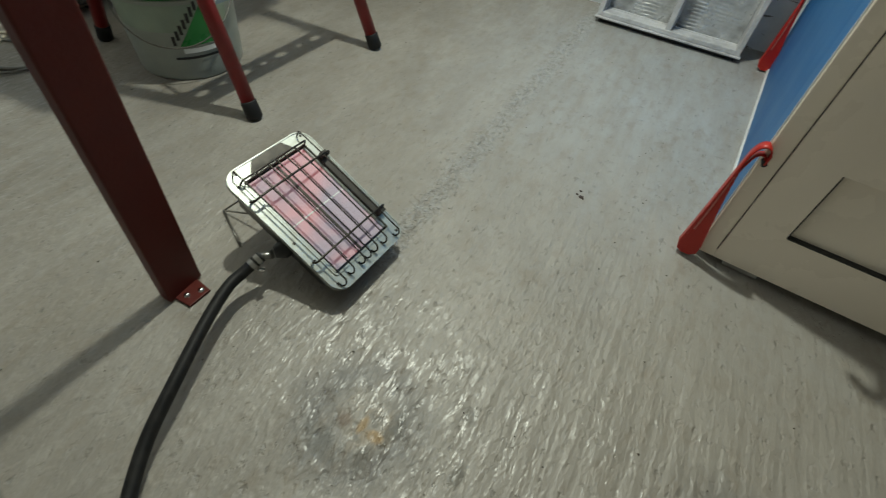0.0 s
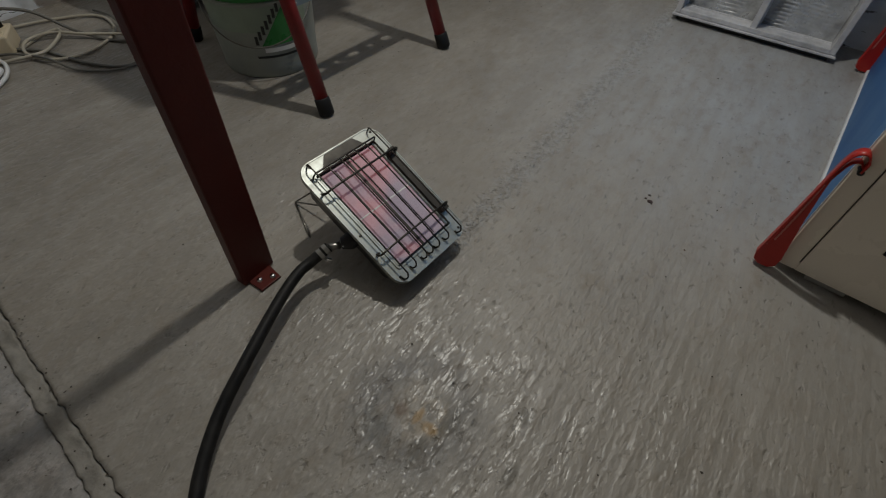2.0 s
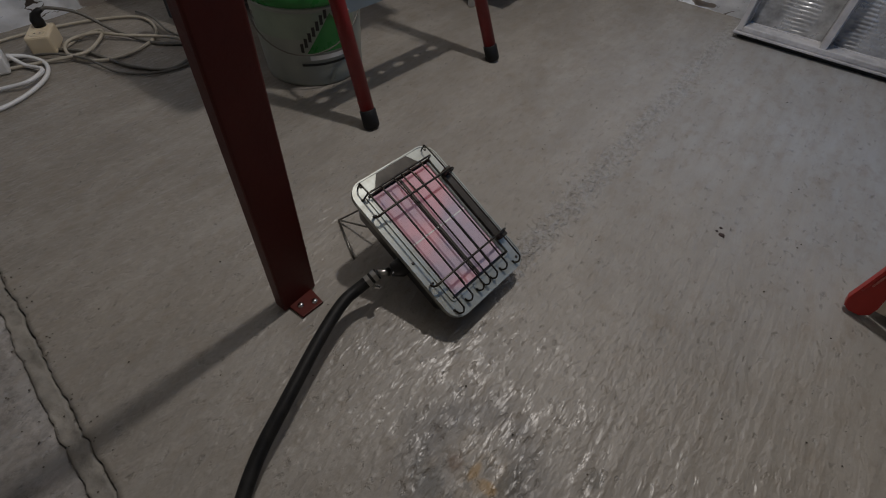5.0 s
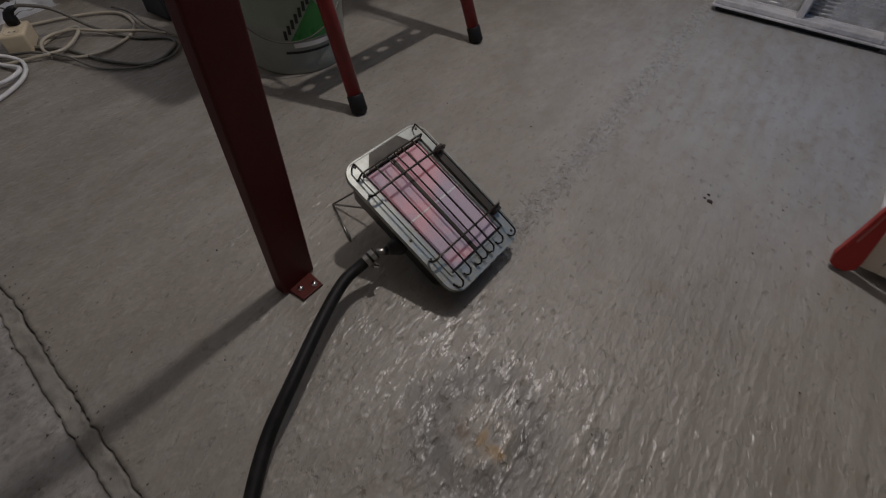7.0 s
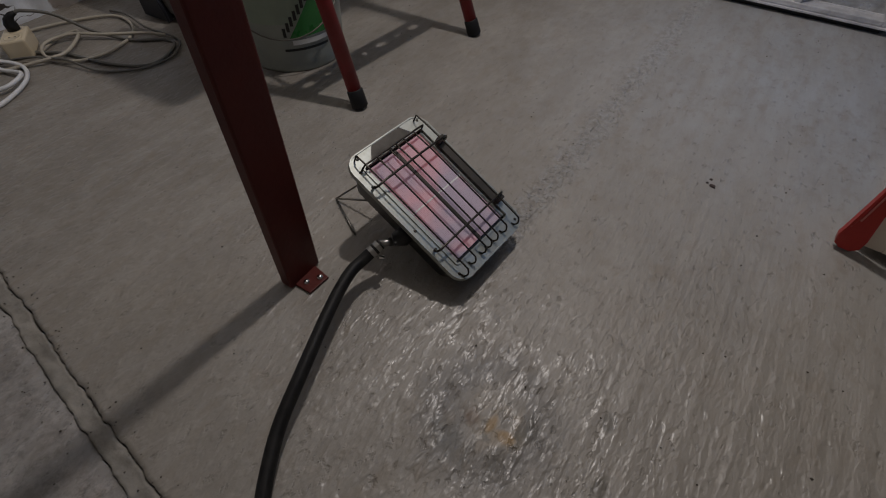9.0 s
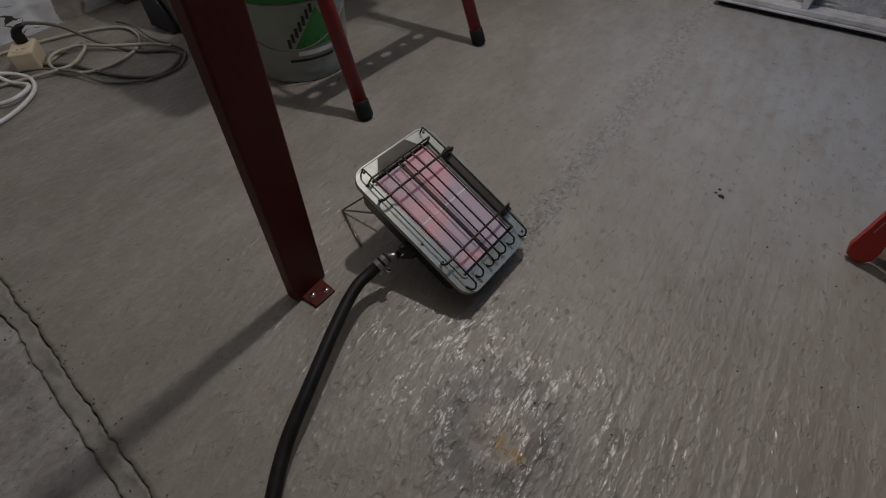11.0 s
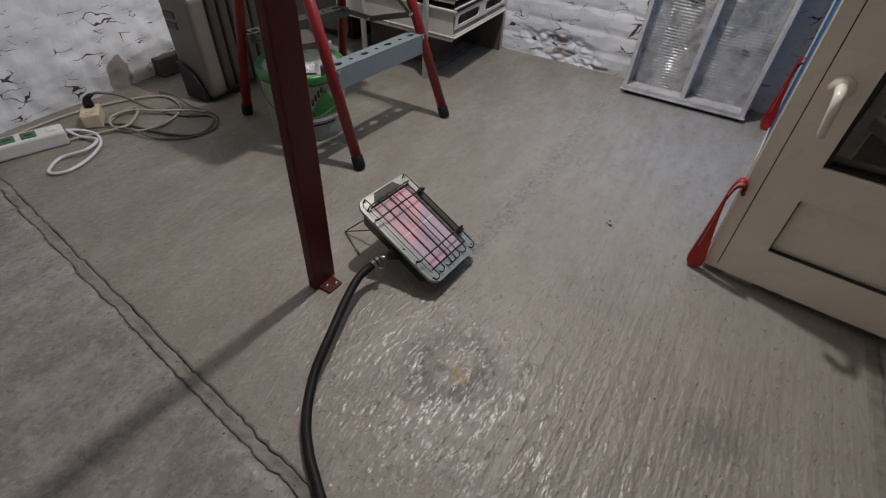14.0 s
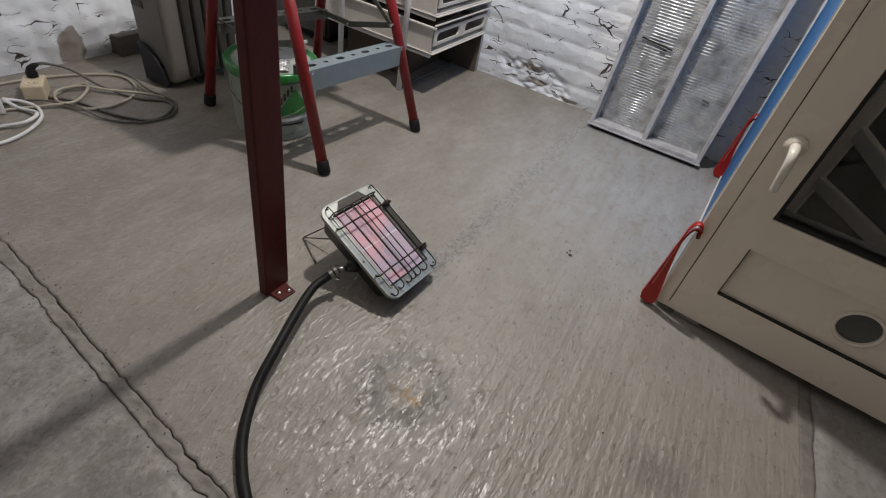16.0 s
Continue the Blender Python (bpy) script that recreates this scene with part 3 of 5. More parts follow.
def east_trim(bm):
    """Cuts the east side of a field along the joint."""
    for v in bm.verts:
        k = (v.co.x + 1.4) / 2.4
        v.co.x = -1.4 + k * (east_edge(v.co.y, -1.0) - 0.0015 + 1.4)
    return bm


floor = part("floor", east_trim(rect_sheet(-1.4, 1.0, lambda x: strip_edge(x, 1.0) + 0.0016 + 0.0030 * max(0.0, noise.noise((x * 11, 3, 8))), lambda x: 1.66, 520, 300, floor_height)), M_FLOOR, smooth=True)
tagged(floor, "trowelled grey concrete floor with combed ridges and stains", "floor", kind="structure")
slab = part("floor_slab", east_trim(rect_sheet(-1.4, 1.0, lambda x: -2.6, lambda x: strip_edge(x, -1.0) - 0.0012 - 0.0034 * max(0.0, noise.noise((x * 9, 7, 8))), 300, 110,
                                     lambda x, y: 0.003 * noise.noise((x * 6, y * 6, 7)) + 0.0012 * noise.noise((x * 24, y * 24, 2)) - 0.002)), M_SLAB, smooth=True)
tagged(slab, "older rough concrete slab beyond the joint", "floor", kind="structure")
slab_e = part("floor_slab_east", turned(rect_sheet(-2.6, 1.66, lambda y: east_edge(y, 1.0) + 0.0022, lambda y: 2.65, 420, 50,
                                                   lambda y, x: 0.002 * noise.noise((x * 6, y * 6, 9)) - 0.001)), M_SLAB_E, smooth=True)
tagged(slab_e, "smooth grey concrete slab beyond a filled joint", "floor", kind="structure")
strip = part("floor_joint", east_trim(rect_sheet(-1.4, 1.0, lambda x: strip_edge(x, -1.0) + 0.0005, lambda x: strip_edge(x, 1.0) - 0.0005, 520, 6,
                                       lambda x, y: -0.0012 + 0.0034 * noise.noise((x * 34, y * 70, 4)) + 0.002 * noise.noise((x * 110, y * 110, 6)))), M_JOINT, smooth=True)
tagged(strip, "crumbling mortar strip in the floor joint", "floor joint", kind="structure")
joint_e = part("floor_joint_east", turned(rect_sheet(-2.6, 1.66, lambda y: east_edge(y, -1.0), lambda y: east_edge(y, 1.0), 420, 5,
                                                     lambda y, x: -0.0018 + 0.0012 * noise.noise((x * 60, y * 30, 4)))), M_JOINT, smooth=True)
tagged(joint_e, "mortar strip between two concrete slabs", "floor joint", kind="structure")
base = part("subfloor", box(-1.4, 2.65, -2.65, 1.7, -0.12, -0.022), M_JOINT)
tagged(base, "grey ground under the concrete slabs", "ground", kind="structure")


def wall_bump(u, z):
    """Old masonry under thick paint: worn courses, hollows and lumps."""
    row = math.floor(z / 0.078)
    col = (u + 0.13 * (row % 2) + 0.05 * noise.noise((row * 3.1, 0, 0))) / 0.26
    fu, fz = col - math.floor(col), z / 0.078 - row
    w = 0.5 * noise.noise((u * 12, z * 12, 1))
    edge = min(fu * 3.2, (1 - fu) * 3.2, fz * 1.4, (1 - fz) * 1.4) + 0.25 * w
    h = 0.0040 * min(1, max(0, edge * 2.6)) + 0.002 * noise.noise((math.floor(col) * 5.3, row * 2.7, 0))
    # bare rubble low down, set back behind the coat
    low = max(0.0, 1 - ((u + 0.07 + 0.9 * (z - 0.06)) / 0.17) ** 2) * max(0.0, 1 - ((z - 0.055) / 0.062) ** 2)
    if low > 0:
        d = noise.voronoi(Vector((u * 17, z * 34, 0.3)))[0]
        h += min(1.0, low * 3) * (-0.012 + 0.020 * min(0.6, d[1] - d[0]))
    return h + 0.006 * noise.noise((u * 5, z * 5, 2)) + 0.0018 * noise.noise((u * 18, z * 22, 3)) + 0.0006 * noise.noise((u * 60, z * 60, 5)) - 0.01


def pillow(u, z):
    """Sagging thick plaster on the side wall, bulging in upright folds low down."""
    h = 0.014 * noise.noise((u * 4, z * 5, 2)) + 0.007 * noise.noise((u * 15, z * 18, 3)) + 0.003 * noise.noise((u * 50, z * 50, 5))
    low = max(0.0, 1 - abs(z - 0.1) / 0.11)
    return h + 0.014 * low * abs(math.sin(u * 40 + 2 * noise.noise((u * 6, 0, 0)))) - 0.012


wall_n = part("wall_north", sheet(-1.32, 2.6, -0.03, 0.9, 800, 190, wall_bump, lambda u, v, h: (u, WALL_Y - h, v)), M_WALL, smooth=True)
tagged(wall_n, "whitewashed old brick wall with flaking paint", "wall", kind="structure")
tagged(part("wall_north_upper", box(-1.32, 2.6, WALL_Y - 0.004, WALL_Y + 0.2, 0.9, HIGH), M_PLASTER), "pale rough plaster upper wall", "wall", kind="structure")
tagged(part("wall_north_core", box(-1.5, 2.6, WALL_Y + 0.04, WALL_Y + 0.2, -0.1, 0.9), M_PLASTER), "masonry core of the wall", "wall", kind="structure")
wall_w = part("wall_west", sheet(-2.6, 1.62, -0.03, 0.9, 420, 110, pillow, lambda u, v, h: (WALL_X + h, u, v)), M_WALL, smooth=True)
tagged(wall_w, "whitewashed uneven side wall with cracks in the paint", "wall", kind="structure")
wall_w.data.flip_normals()
tagged(part("wall_west_upper", box(WALL_X - 0.2, WALL_X + 0.004, -2.6, 1.6, 0.9, HIGH), M_PLASTER), "pale rough plaster upper wall", "wall", kind="structure")
tagged(part("wall_west_core", box(WALL_X - 0.2, WALL_X - 0.04, -2.6, 1.7, -0.1, 0.9), M_PLASTER), "masonry core of the wall", "wall", kind="structure")
# unseen walls and ceiling, added to close the room and bounce light
tagged(part("wall_south", box(-1.5, 2.8, -2.8, -2.6, -0.1, HIGH), M_UNSEEN), "unseen grey wall added to close the room and bounce light", "wall", kind="structure")
tagged(part("wall_east", box(2.6, 2.8, -2.6, 1.7, -0.1, HIGH), M_UNSEEN), "unseen grey wall added to close the room and bounce light", "wall", kind="structure")
tagged(part("ceiling", box(-1.5, 2.8, -2.8, 1.8, HIGH, HIGH + 0.15), M_PLASTER), "unseen pale ceiling added to close the room and bounce light", "ceiling", kind="structure")


def footing():
    t = thing("cement_block", Matrix.Translation((-1.266, 0.560, 0)) @ Matrix.Rotation(radians(2), 4, "Z"), "grey cement block at the foot of the side wall", "block")
    bm = box(-0.03, 0.03, -0.075, 0.10, 0.0, 0.068, 0.004)
    part("block", bm, M_FOOTING, t)


M_FOOTING = material("grey_cement", (0.115, 0.107, 0.10), 0.85, grain=0.5, scale=30, bump=0.001, bscale=80)
footing()


# ---------- red steel post ----------
def steel_post():
    lean = Matrix.Shear("XY", 4, (-0.012, 0.034))
    t = thing("steel_post", Matrix.Translation((-0.046, 0.02, 0)), "dark red primed square steel post bolted to the concrete floor", "post")
    bm = box(-0.0060, 0.0165, -0.031, 0.031, 0.0, HIGH - 0.01, 0.003)
    bmesh.ops.transform(bm, matrix=lean, verts=bm.verts)
    part("shaft", bm, M_RED, t)
    plate = part("foot_plate", outline([(0.010, -0.022), (0.046, -0.022), (0.049, 0.016), (0.013, 0.022)], 0.0, 0.004, bevel=0.001), M_RED, t)
    for x, y in ((0.028, -0.010), (0.039, 0.008)):
        bm = lathe([(0, 0.0085), (0.0032, 0.008), (0.0048, 0.006), (0.0052, 0.004)], 14)
        bmesh.ops.translate(bm, verts=bm.verts, vec=(x, y, 0))
        part("bolt", bm, M_BOLT, plate, "bright zinc bolt head", True)


steel_post()


# ---------- gas heater ----------
def gas_heater():
    """Plate frame: u along the long side (down the slope), v across, w out of the face."""
    W, H = 0.248, 0.168
    m = Matrix.Translation((0.0955, 0.2095, 0.092)) @ Euler((radians(-1.5), radians(25.5), radians(-6))).to_matrix().to_4x4()
    t = thing("gas_heater", m, "small portable gas radiant heater, glowing pink, tilted on a wire stand", "gas heater")
    part("face_plate", ring_plate(rounded(W, H, 0.024), rounded(0.199, 0.132, 0.004, cx=-0.001), -0.002, 0.0), M_PLATE, t, "pressed bright steel face plate")
    part("rim", ring_plate(rounded(W + 0.003, H + 0.003, 0.0255), rounded(W - 0.001, H - 0.001, 0.0235), -0.007, 0.0012), M_PLATE, t)
    part("inner_rim", ring_plate(rounded(0.203, 0.136, 0.006, cx=-0.001), rounded(0.197, 0.130, 0.003, cx=-0.001), -0.010, 0.0022), M_PLATE, t)
    # burner box behind the plate
    bm = bmesh.new()
    lo, hi = rounded(W - 0.045, H - 0.022, 0.016), rounded(W - 0.020, H - 0.008, 0.020)
    a = [bm.verts.new((x, y, -0.048)) for x, y in lo]
    b = [bm.verts.new((x, y, -0.0075)) for x, y in hi]
    bm.faces.new(a[::-1])
    bm.faces.new(b)
    for i in range(len(a)):
        bm.faces.new((a[i], a[(i + 1) % len(a)], b[(i + 1) % len(a)], b[i]))
    part("burner_box", bm, M_BLACK, t, "black enamelled burner box")
    # ceramic tiles, two by two with a steel rib between the rows
    x0, x1 = -0.096, 0.094
    for s in (-1, 1):
        for k in range(2):
            xa = x0 + k * (x1 - x0) / 2 + 0.0008
            xb = xa + (x1 - x0) / 2 - 0.0016
            ya, yb = (0.0028, 0.058) if s > 0 else (-0.058, -0.0028)
            bm = box(xa, xb, ya, yb, -0.0068, -0.003, 0.0006, 1)
            part("ceramic_tile", bm, M_CERAMIC, t, "perforated ceramic tile glowing pink and red")
            yc = (ya + yb) / 2
            part("tile_groove", box(xa + 0.003, xb - 0.003, yc - 0.0008, yc + 0.0008, -0.0029, -0.0026), M_SOOT_REFLECT, t)
    part("centre_rib", box(x0, x1, -0.0025, 0.0025, -0.0065, -0.0022, 0.0006), M_SOOT_REFLECT, t, "dark steel rib between the tile rows")
    part("tile_seam", box(-0.0022, 0.0002, -0.058, 0.058, -0.0032, -0.0024), M_WHITEP, t, "pale seam between the tiles")
    for s in (-1, 1):
        part("side_rib", box(x0, x1, s * 0.0612 - 0.0025, s * 0.0612 + 0.0025, -0.0065, -0.0015, 0.001), M_PLATE, t)
    # a dark plate stands in for the dark reflection at the raised end; a bracket strip along a long side
    bm = outline([(-0.122, -0.028), (-0.122, 0.034), (-0.099, 0.048), (-0.099, -0.050)], 0.0006, 0.0022)
    part("end_reflection", bm, M_SOOT_REFLECT, t, "dark steel plate in place of a dark reflection")
    bm = box(-0.068, 0.074, 0.064, 0.079, 0.0006, 0.004, 0.001)
    for x in (-0.064, 0.070):
        box(x - 0.005, x + 0.005, 0.066, 0.080, 0.0006, 0.013, 0.001, bm=bm)
    part("side_bracket", bm, M_SOOT_REFLECT, t, "dark steel bracket strip")
    # guard: long wires with bent ends, two cross wires with looped ends
    z = 0.017
    for i, y in enumerate((-0.068, -0.044, -0.018, -0.003, 0.014, 0.038, 0.066)):
        xe = 0.117 if i in (0, 6) else 0.112
        xs = -0.117
        pts = [(xe - 0.005, y - 0.005, 0.0008), (xe, y - 0.004, 0.002), (xe + 0.002, y - 0.001, 0.008), (xe - 0.003, y, z - 0.001), (xe - 0.010, y, z), (0.05, y, z + 0.001), (-0.05, y, z + 0.001), (xs + 0.006, y, z - 0.001), (xs, y, 0.010), (xs, y, 0.0005)]
        if 0 < i < 6:
            pts = pts[:7] + [(-0.098, y, 0.0152)]
        part("guard_wire", tube(spline(pts, 4), 0.00145, 6), M_WIRE, t, "dark steel guard wire", True)
    pts = [(-0.099, -0.070, 0.0005), (-0.099, -0.068, 0.011), (-0.099, -0.060, 0.0135), (-0.099, 0.0, 0.0138), (-0.099, 0.056, 0.0135), (-0.099, 0.064, 0.010), (-0.099, 0.066, 0.0005)]
    part("cross_wire", tube(spline(pts, 4), 0.0016, 6), M_WIRE, t, "", True)
    for x in (-0.062, 0.066):
        pts = [(x - 0.006, -0.073, 0.0005), (x - 0.006, -0.081, 0.007), (x, -0.080, z - 0.001), (x, -0.06, z + 0.003), (x, 0.0, z + 0.0038), (x, 0.06, z + 0.003), (x, 0.080, z - 0.002), (x + 0.001, 0.083, 0.004)]
        part("cross_wire", tube(spline(pts, 4), 0.0019, 6), M_WIRE, t, "", True)
    for x, y in ((-0.117, -0.062), (-0.098, -0.074), (0.110, -0.074), (0.02, -0.077), (0.112, 0.072), (-0.115, 0.072)):
        bm = lathe([(0, 0.0016), (0.002, 0.0012), (0.0026, 0.0002)], 10)
        bmesh.ops.translate(bm, verts=bm.verts, vec=(x, y, 0))
        part("rivet", bm, M_SOOT_REFLECT, t)
    # gas inlet on the long side and its black elbow
    bm = tube([(0.012, -0.060, -0.030), (0.010, -0.082, -0.033), (0.004, -0.094, -0.036)], 0.013, 14, radii=[0.016, 0.015, 0.010])
    part("inlet_elbow", bm, M_BLACK, t, "black gas inlet elbow", True)
    inv = m.inverted()
    # wire stand on the floor behind the raised end
    corner = (-0.104, 0.176, 0.0025)
    for end in ((-0.010, 0.205, 0.094), (0.000, 0.150, 0.075), (-0.020, 0.128, 0.0025)):
        part("stand_wire", tube([inv @ Vector(corner), inv @ Vector(end)], 0.0017, 6), M_STEELWIRE, t, "thin bent steel wire stand", True)
    part("stand_wire", tube([inv @ Vector(p) for p in ((0.19, 0.15, 0.035), (0.185, 0.16, 0.0025), (0.187, 0.24, 0.0025), (0.192, 0.245, 0.035))], 0.0017, 6), M_STEELWIRE, t, "", True)
    return m


HEATER = gas_heater()


M_CLAMP = material("dull_clamp", (0.42, 0.41, 0.39), 0.4, 1.0, grain=0.6, scale=120)


def gas_hose():
    t = thing("gas_hose", Matrix.Identity(4), "thick black rubber gas hose curving over the floor", "hose")
    a = HEATER @ Vector((0.003, -0.096, -0.0425))
    b = HEATER @ Vector((-0.004, -0.112, -0.040))
    pts = [b, (0.0545, 0.066, 0.049), (0.054, 0.035, 0.048), (0.069, -0.022, 0.046), (0.099, -0.110, 0.040), (0.119, -0.173, 0.028), (0.147, -0.225, 0.020), (0.175, -0.262, 0.014),
           (0.202, -0.287, 0.0105), (0.235, -0.311, 0.009), (0.34, -0.375, 0.0085), (0.50, -0.45, 0.0085), (0.75, -0.62, 0.0085), (0.95, -1.0, 0.0085)]
    part("tube", tube(spline(pts, 8), 0.0090, 16), M_RUBBER, t, "", True)
    part("nozzle", tube([a, a.lerp(b, 0.4), b], 0.006, 12, radii=[0.0075, 0.0055, 0.0055]), M_CLAMP, t, "brass coloured hose nozzle", True)
    d = (Vector(pts[1]) - b).normalized()
    for k in (0.006, 0.017):
        c = b + d * k
        part("clamp", tube([c - d * 0.0035, c + d * 0.0035], 0.0092, 18), M_CLAMP, t, "zinc worm-drive hose clamp")
    c = b + d * 0.008
    part("clamp_screw", tube([c + Vector((0.010, -0.010, -0.004)), c + Vector((0.014, -0.004, -0.010))], 0.0036, 8), M_BOLT, t)


gas_hose()


# ---------- step ladder ----------
M_STAY = material("olive_bar", (0.135, 0.135, 0.115), 0.5, 0.3, grain=0.5, scale=40)
def step_ladder():
    t = thing("step_ladder", Matrix.Identity(4), "red tubular step ladder with grey perforated steps and black feet", "ladder")
    legs = {"a": ((-0.252, 0.424, 0.0), (-0.60, 0.50, 1.02)), "b": ((-0.212, 0.848, 0.0), (-0.56, 0.775, 1.02)),
            "c": ((-0.775, 0.472, 0.0), (-0.575, 0.51, 1.02)), "d": ((-0.715, 0.905, 0.0), (-0.525, 0.80, 1.02))}
    at = lambda k, z: Vector(legs[k][0]).lerp(Vector(legs[k][1]), z / 1.02)
    TOP = 0.60
    for k in legs:
        leg = part("leg", tube([at(k, 0.018), at(k, TOP)], 0.0155, 16), M_LADRED, t, "red painted steel tube", True)
        part("foot", tube([at(k, 0.0), at(k, 0.004), at(k, 0.036), at(k, 0.038)], 0.019, 16, radii=[0.0155, 0.0180, 0.0175, 0.0158]), M_CAP, leg, "black rubber foot", True)

    def step(k1, k2, z, depth, drop, side, mat=M_GREY):
        p, q = at(k1, z), at(k2, z)
        ux = (q - p).normalized()
        out = Vector((side, 0, 0))
        bm = bmesh.new()
        hole_at = [0.10, 0.23, 0.37, 0.50, 0.63, 0.77, 0.90]
        length = (q - p).length
        # tread with round and slotted holes cut as a strip of quads round each hole
        xs = [0.0]
        for h in hole_at:
            xs += [h * length - 0.02, h * length + 0.02]
        xs.append(length)
        P = lambda s, d, zz=0.0: p + ux * s + out * d + Vector((0, 0, zz))
        for i in range(0, len(xs) - 1):
            if i % 2 == 0:
                if xs[i + 1] > xs[i]:
                    bm.faces.new([bm.verts.new(P(s, d)) for s, d in ((xs[i], 0.014), (xs[i + 1], 0.014), (xs[i + 1], -depth), (xs[i], -depth))])
            else:
                for row in (0,):
                    d0, d1 = 0.014, -depth
                    cx, cd = (xs[i] + xs[i + 1]) / 2, (d0 + d1) / 2
                    big = ((i // 2 + row) % 2) == 0
                    rx, rd = (0.0145, 0.009) if big else (0.0065, 0.006)
                    sq, ci = [], []
                    for k in range(16):
                        a = 2 * math.pi * k / 16
                        c, s_ = math.cos(a), math.sin(a)
                        f = 1 / max(abs(c), abs(s_))
                        sq.append(bm.verts.new(P(cx + f * c * (xs[i + 1] - xs[i]) / 2, cd + f * s_ * (d0 - d1) / 2)))
                        ci.append(bm.verts.new(P(cx + rx * c, cd + rd * s_)))
                    lo = [bm.verts.new(v.co - Vector((0, 0, 0.004))) for v in ci]
                    for k in range(16):
                        j = (k + 1) % 16
                        bm.faces.new((sq[k], sq[j], ci[j], ci[k]))
                        bm.faces.new((ci[k], ci[j], lo[j], lo[k]))
        bmesh.ops.recalc_face_normals(bm, faces=bm.faces)
        tread = part("tread", bm, mat, t, "grey painted perforated steel tread")
        # turned-down flange along the front and a shorter one behind
        for d, hh, nm in ((0.0155, drop, "front_flange"), (-depth, 0.028, "rear_flange")):
            bm = bmesh.new()
            va = [bm.verts.new(P(s, d + e, zz)) for s in (0.0, length) for e in (-0.001, 0.001) for zz in (0.0005, -hh)]
            for f in ((0, 1, 3, 2), (4, 6, 7, 5), (0, 4, 5, 1), (2, 3, 7, 6), (0, 2, 6, 4), (1, 5, 7, 3)):
                bm.faces.new([va[k] for k in f])
            part(nm, bm, mat, tread)
        for s in (0.012, length - 0.012):
            for zz in (-0.008, -drop + 0.008):
                part("rivet", tube([P(s, 0.016, zz), P(s, 0.020, zz)], 0.0035, 8), M_BOLT, tread)

    step("a", "b", 0.268, 0.034, 0.058, 1)
    step("c", "d", 0.272, 0.03, 0.016, -1, M_STAY)
    # folding stays: flat bars from the front legs, cranked down to the rear legs, and one brace up to the platform
    def flat(name, p, q, w=0.017, th=0.004):
        p, q = Vector(p), Vector(q)
        d = (q - p).normalized()
        up = Vector((0, 1, 0)).cross(d).normalized()
        side = d.cross(up)
        bm = bmesh.new()
        va = [bm.verts.new(e + up * a * w / 2 + side * b * th / 2) for e in (p, q) for a, b in ((-1, -1), (1, -1), (1, 1), (-1, 1))]
        for f in ((0, 1, 2, 3), (7, 6, 5, 4), (0, 4, 5, 1), (1, 5, 6, 2), (2, 6, 7, 3), (3, 7, 4, 0)):
            bm.faces.new([va[k] for k in f])
        bmesh.ops.bevel(bm, geom=list(bm.edges), offset=0.0012, segments=1, affect="EDGES")
        bmesh.ops.recalc_face_normals(bm, faces=bm.faces)
        return part(name, bm, M_STAY, t, "dull olive-grey folding stay")

    for f, r, bend, inward in (("a", "c", (-0.555, 0.485, 0.258), 0.02), ("b", "d", (-0.490, 0.812, 0.278), -0.02)):
        p, q = at(f, 0.325) + Vector((0, inward, 0)), at(r, 0.268) + Vector((0, inward, 0))
        s1 = flat("stay", p, bend)
        flat("stay", Vector(bend) + Vector((0, 0.0045, 0)), q)
        for c in (p, Vector(bend), q):
            part("pivot", tube([c + Vector((0, -0.008, 0)), c + Vector((0, 0.010, 0))], 0.005, 10), M_BOLT, s1)
    flat("brace", at("b", 0.330) + Vector((0, -0.026, 0)), (-0.50, 0.775, 0.485), 0.013)
    # unseen platform added to cast the broad shadow on the floor
    part("platform", box(-0.605, -0.405, 0.395, 0.862, TOP - 0.004, TOP + 0.022, 0.006), M_GREY, t, "unseen grey top platform added for its shadow")
    part("platform_edge", box(-0.404, -0.395, 0.395, 0.862, TOP - 0.03, TOP + 0.018, 0.003), M_CAP, t)


step_ladder()


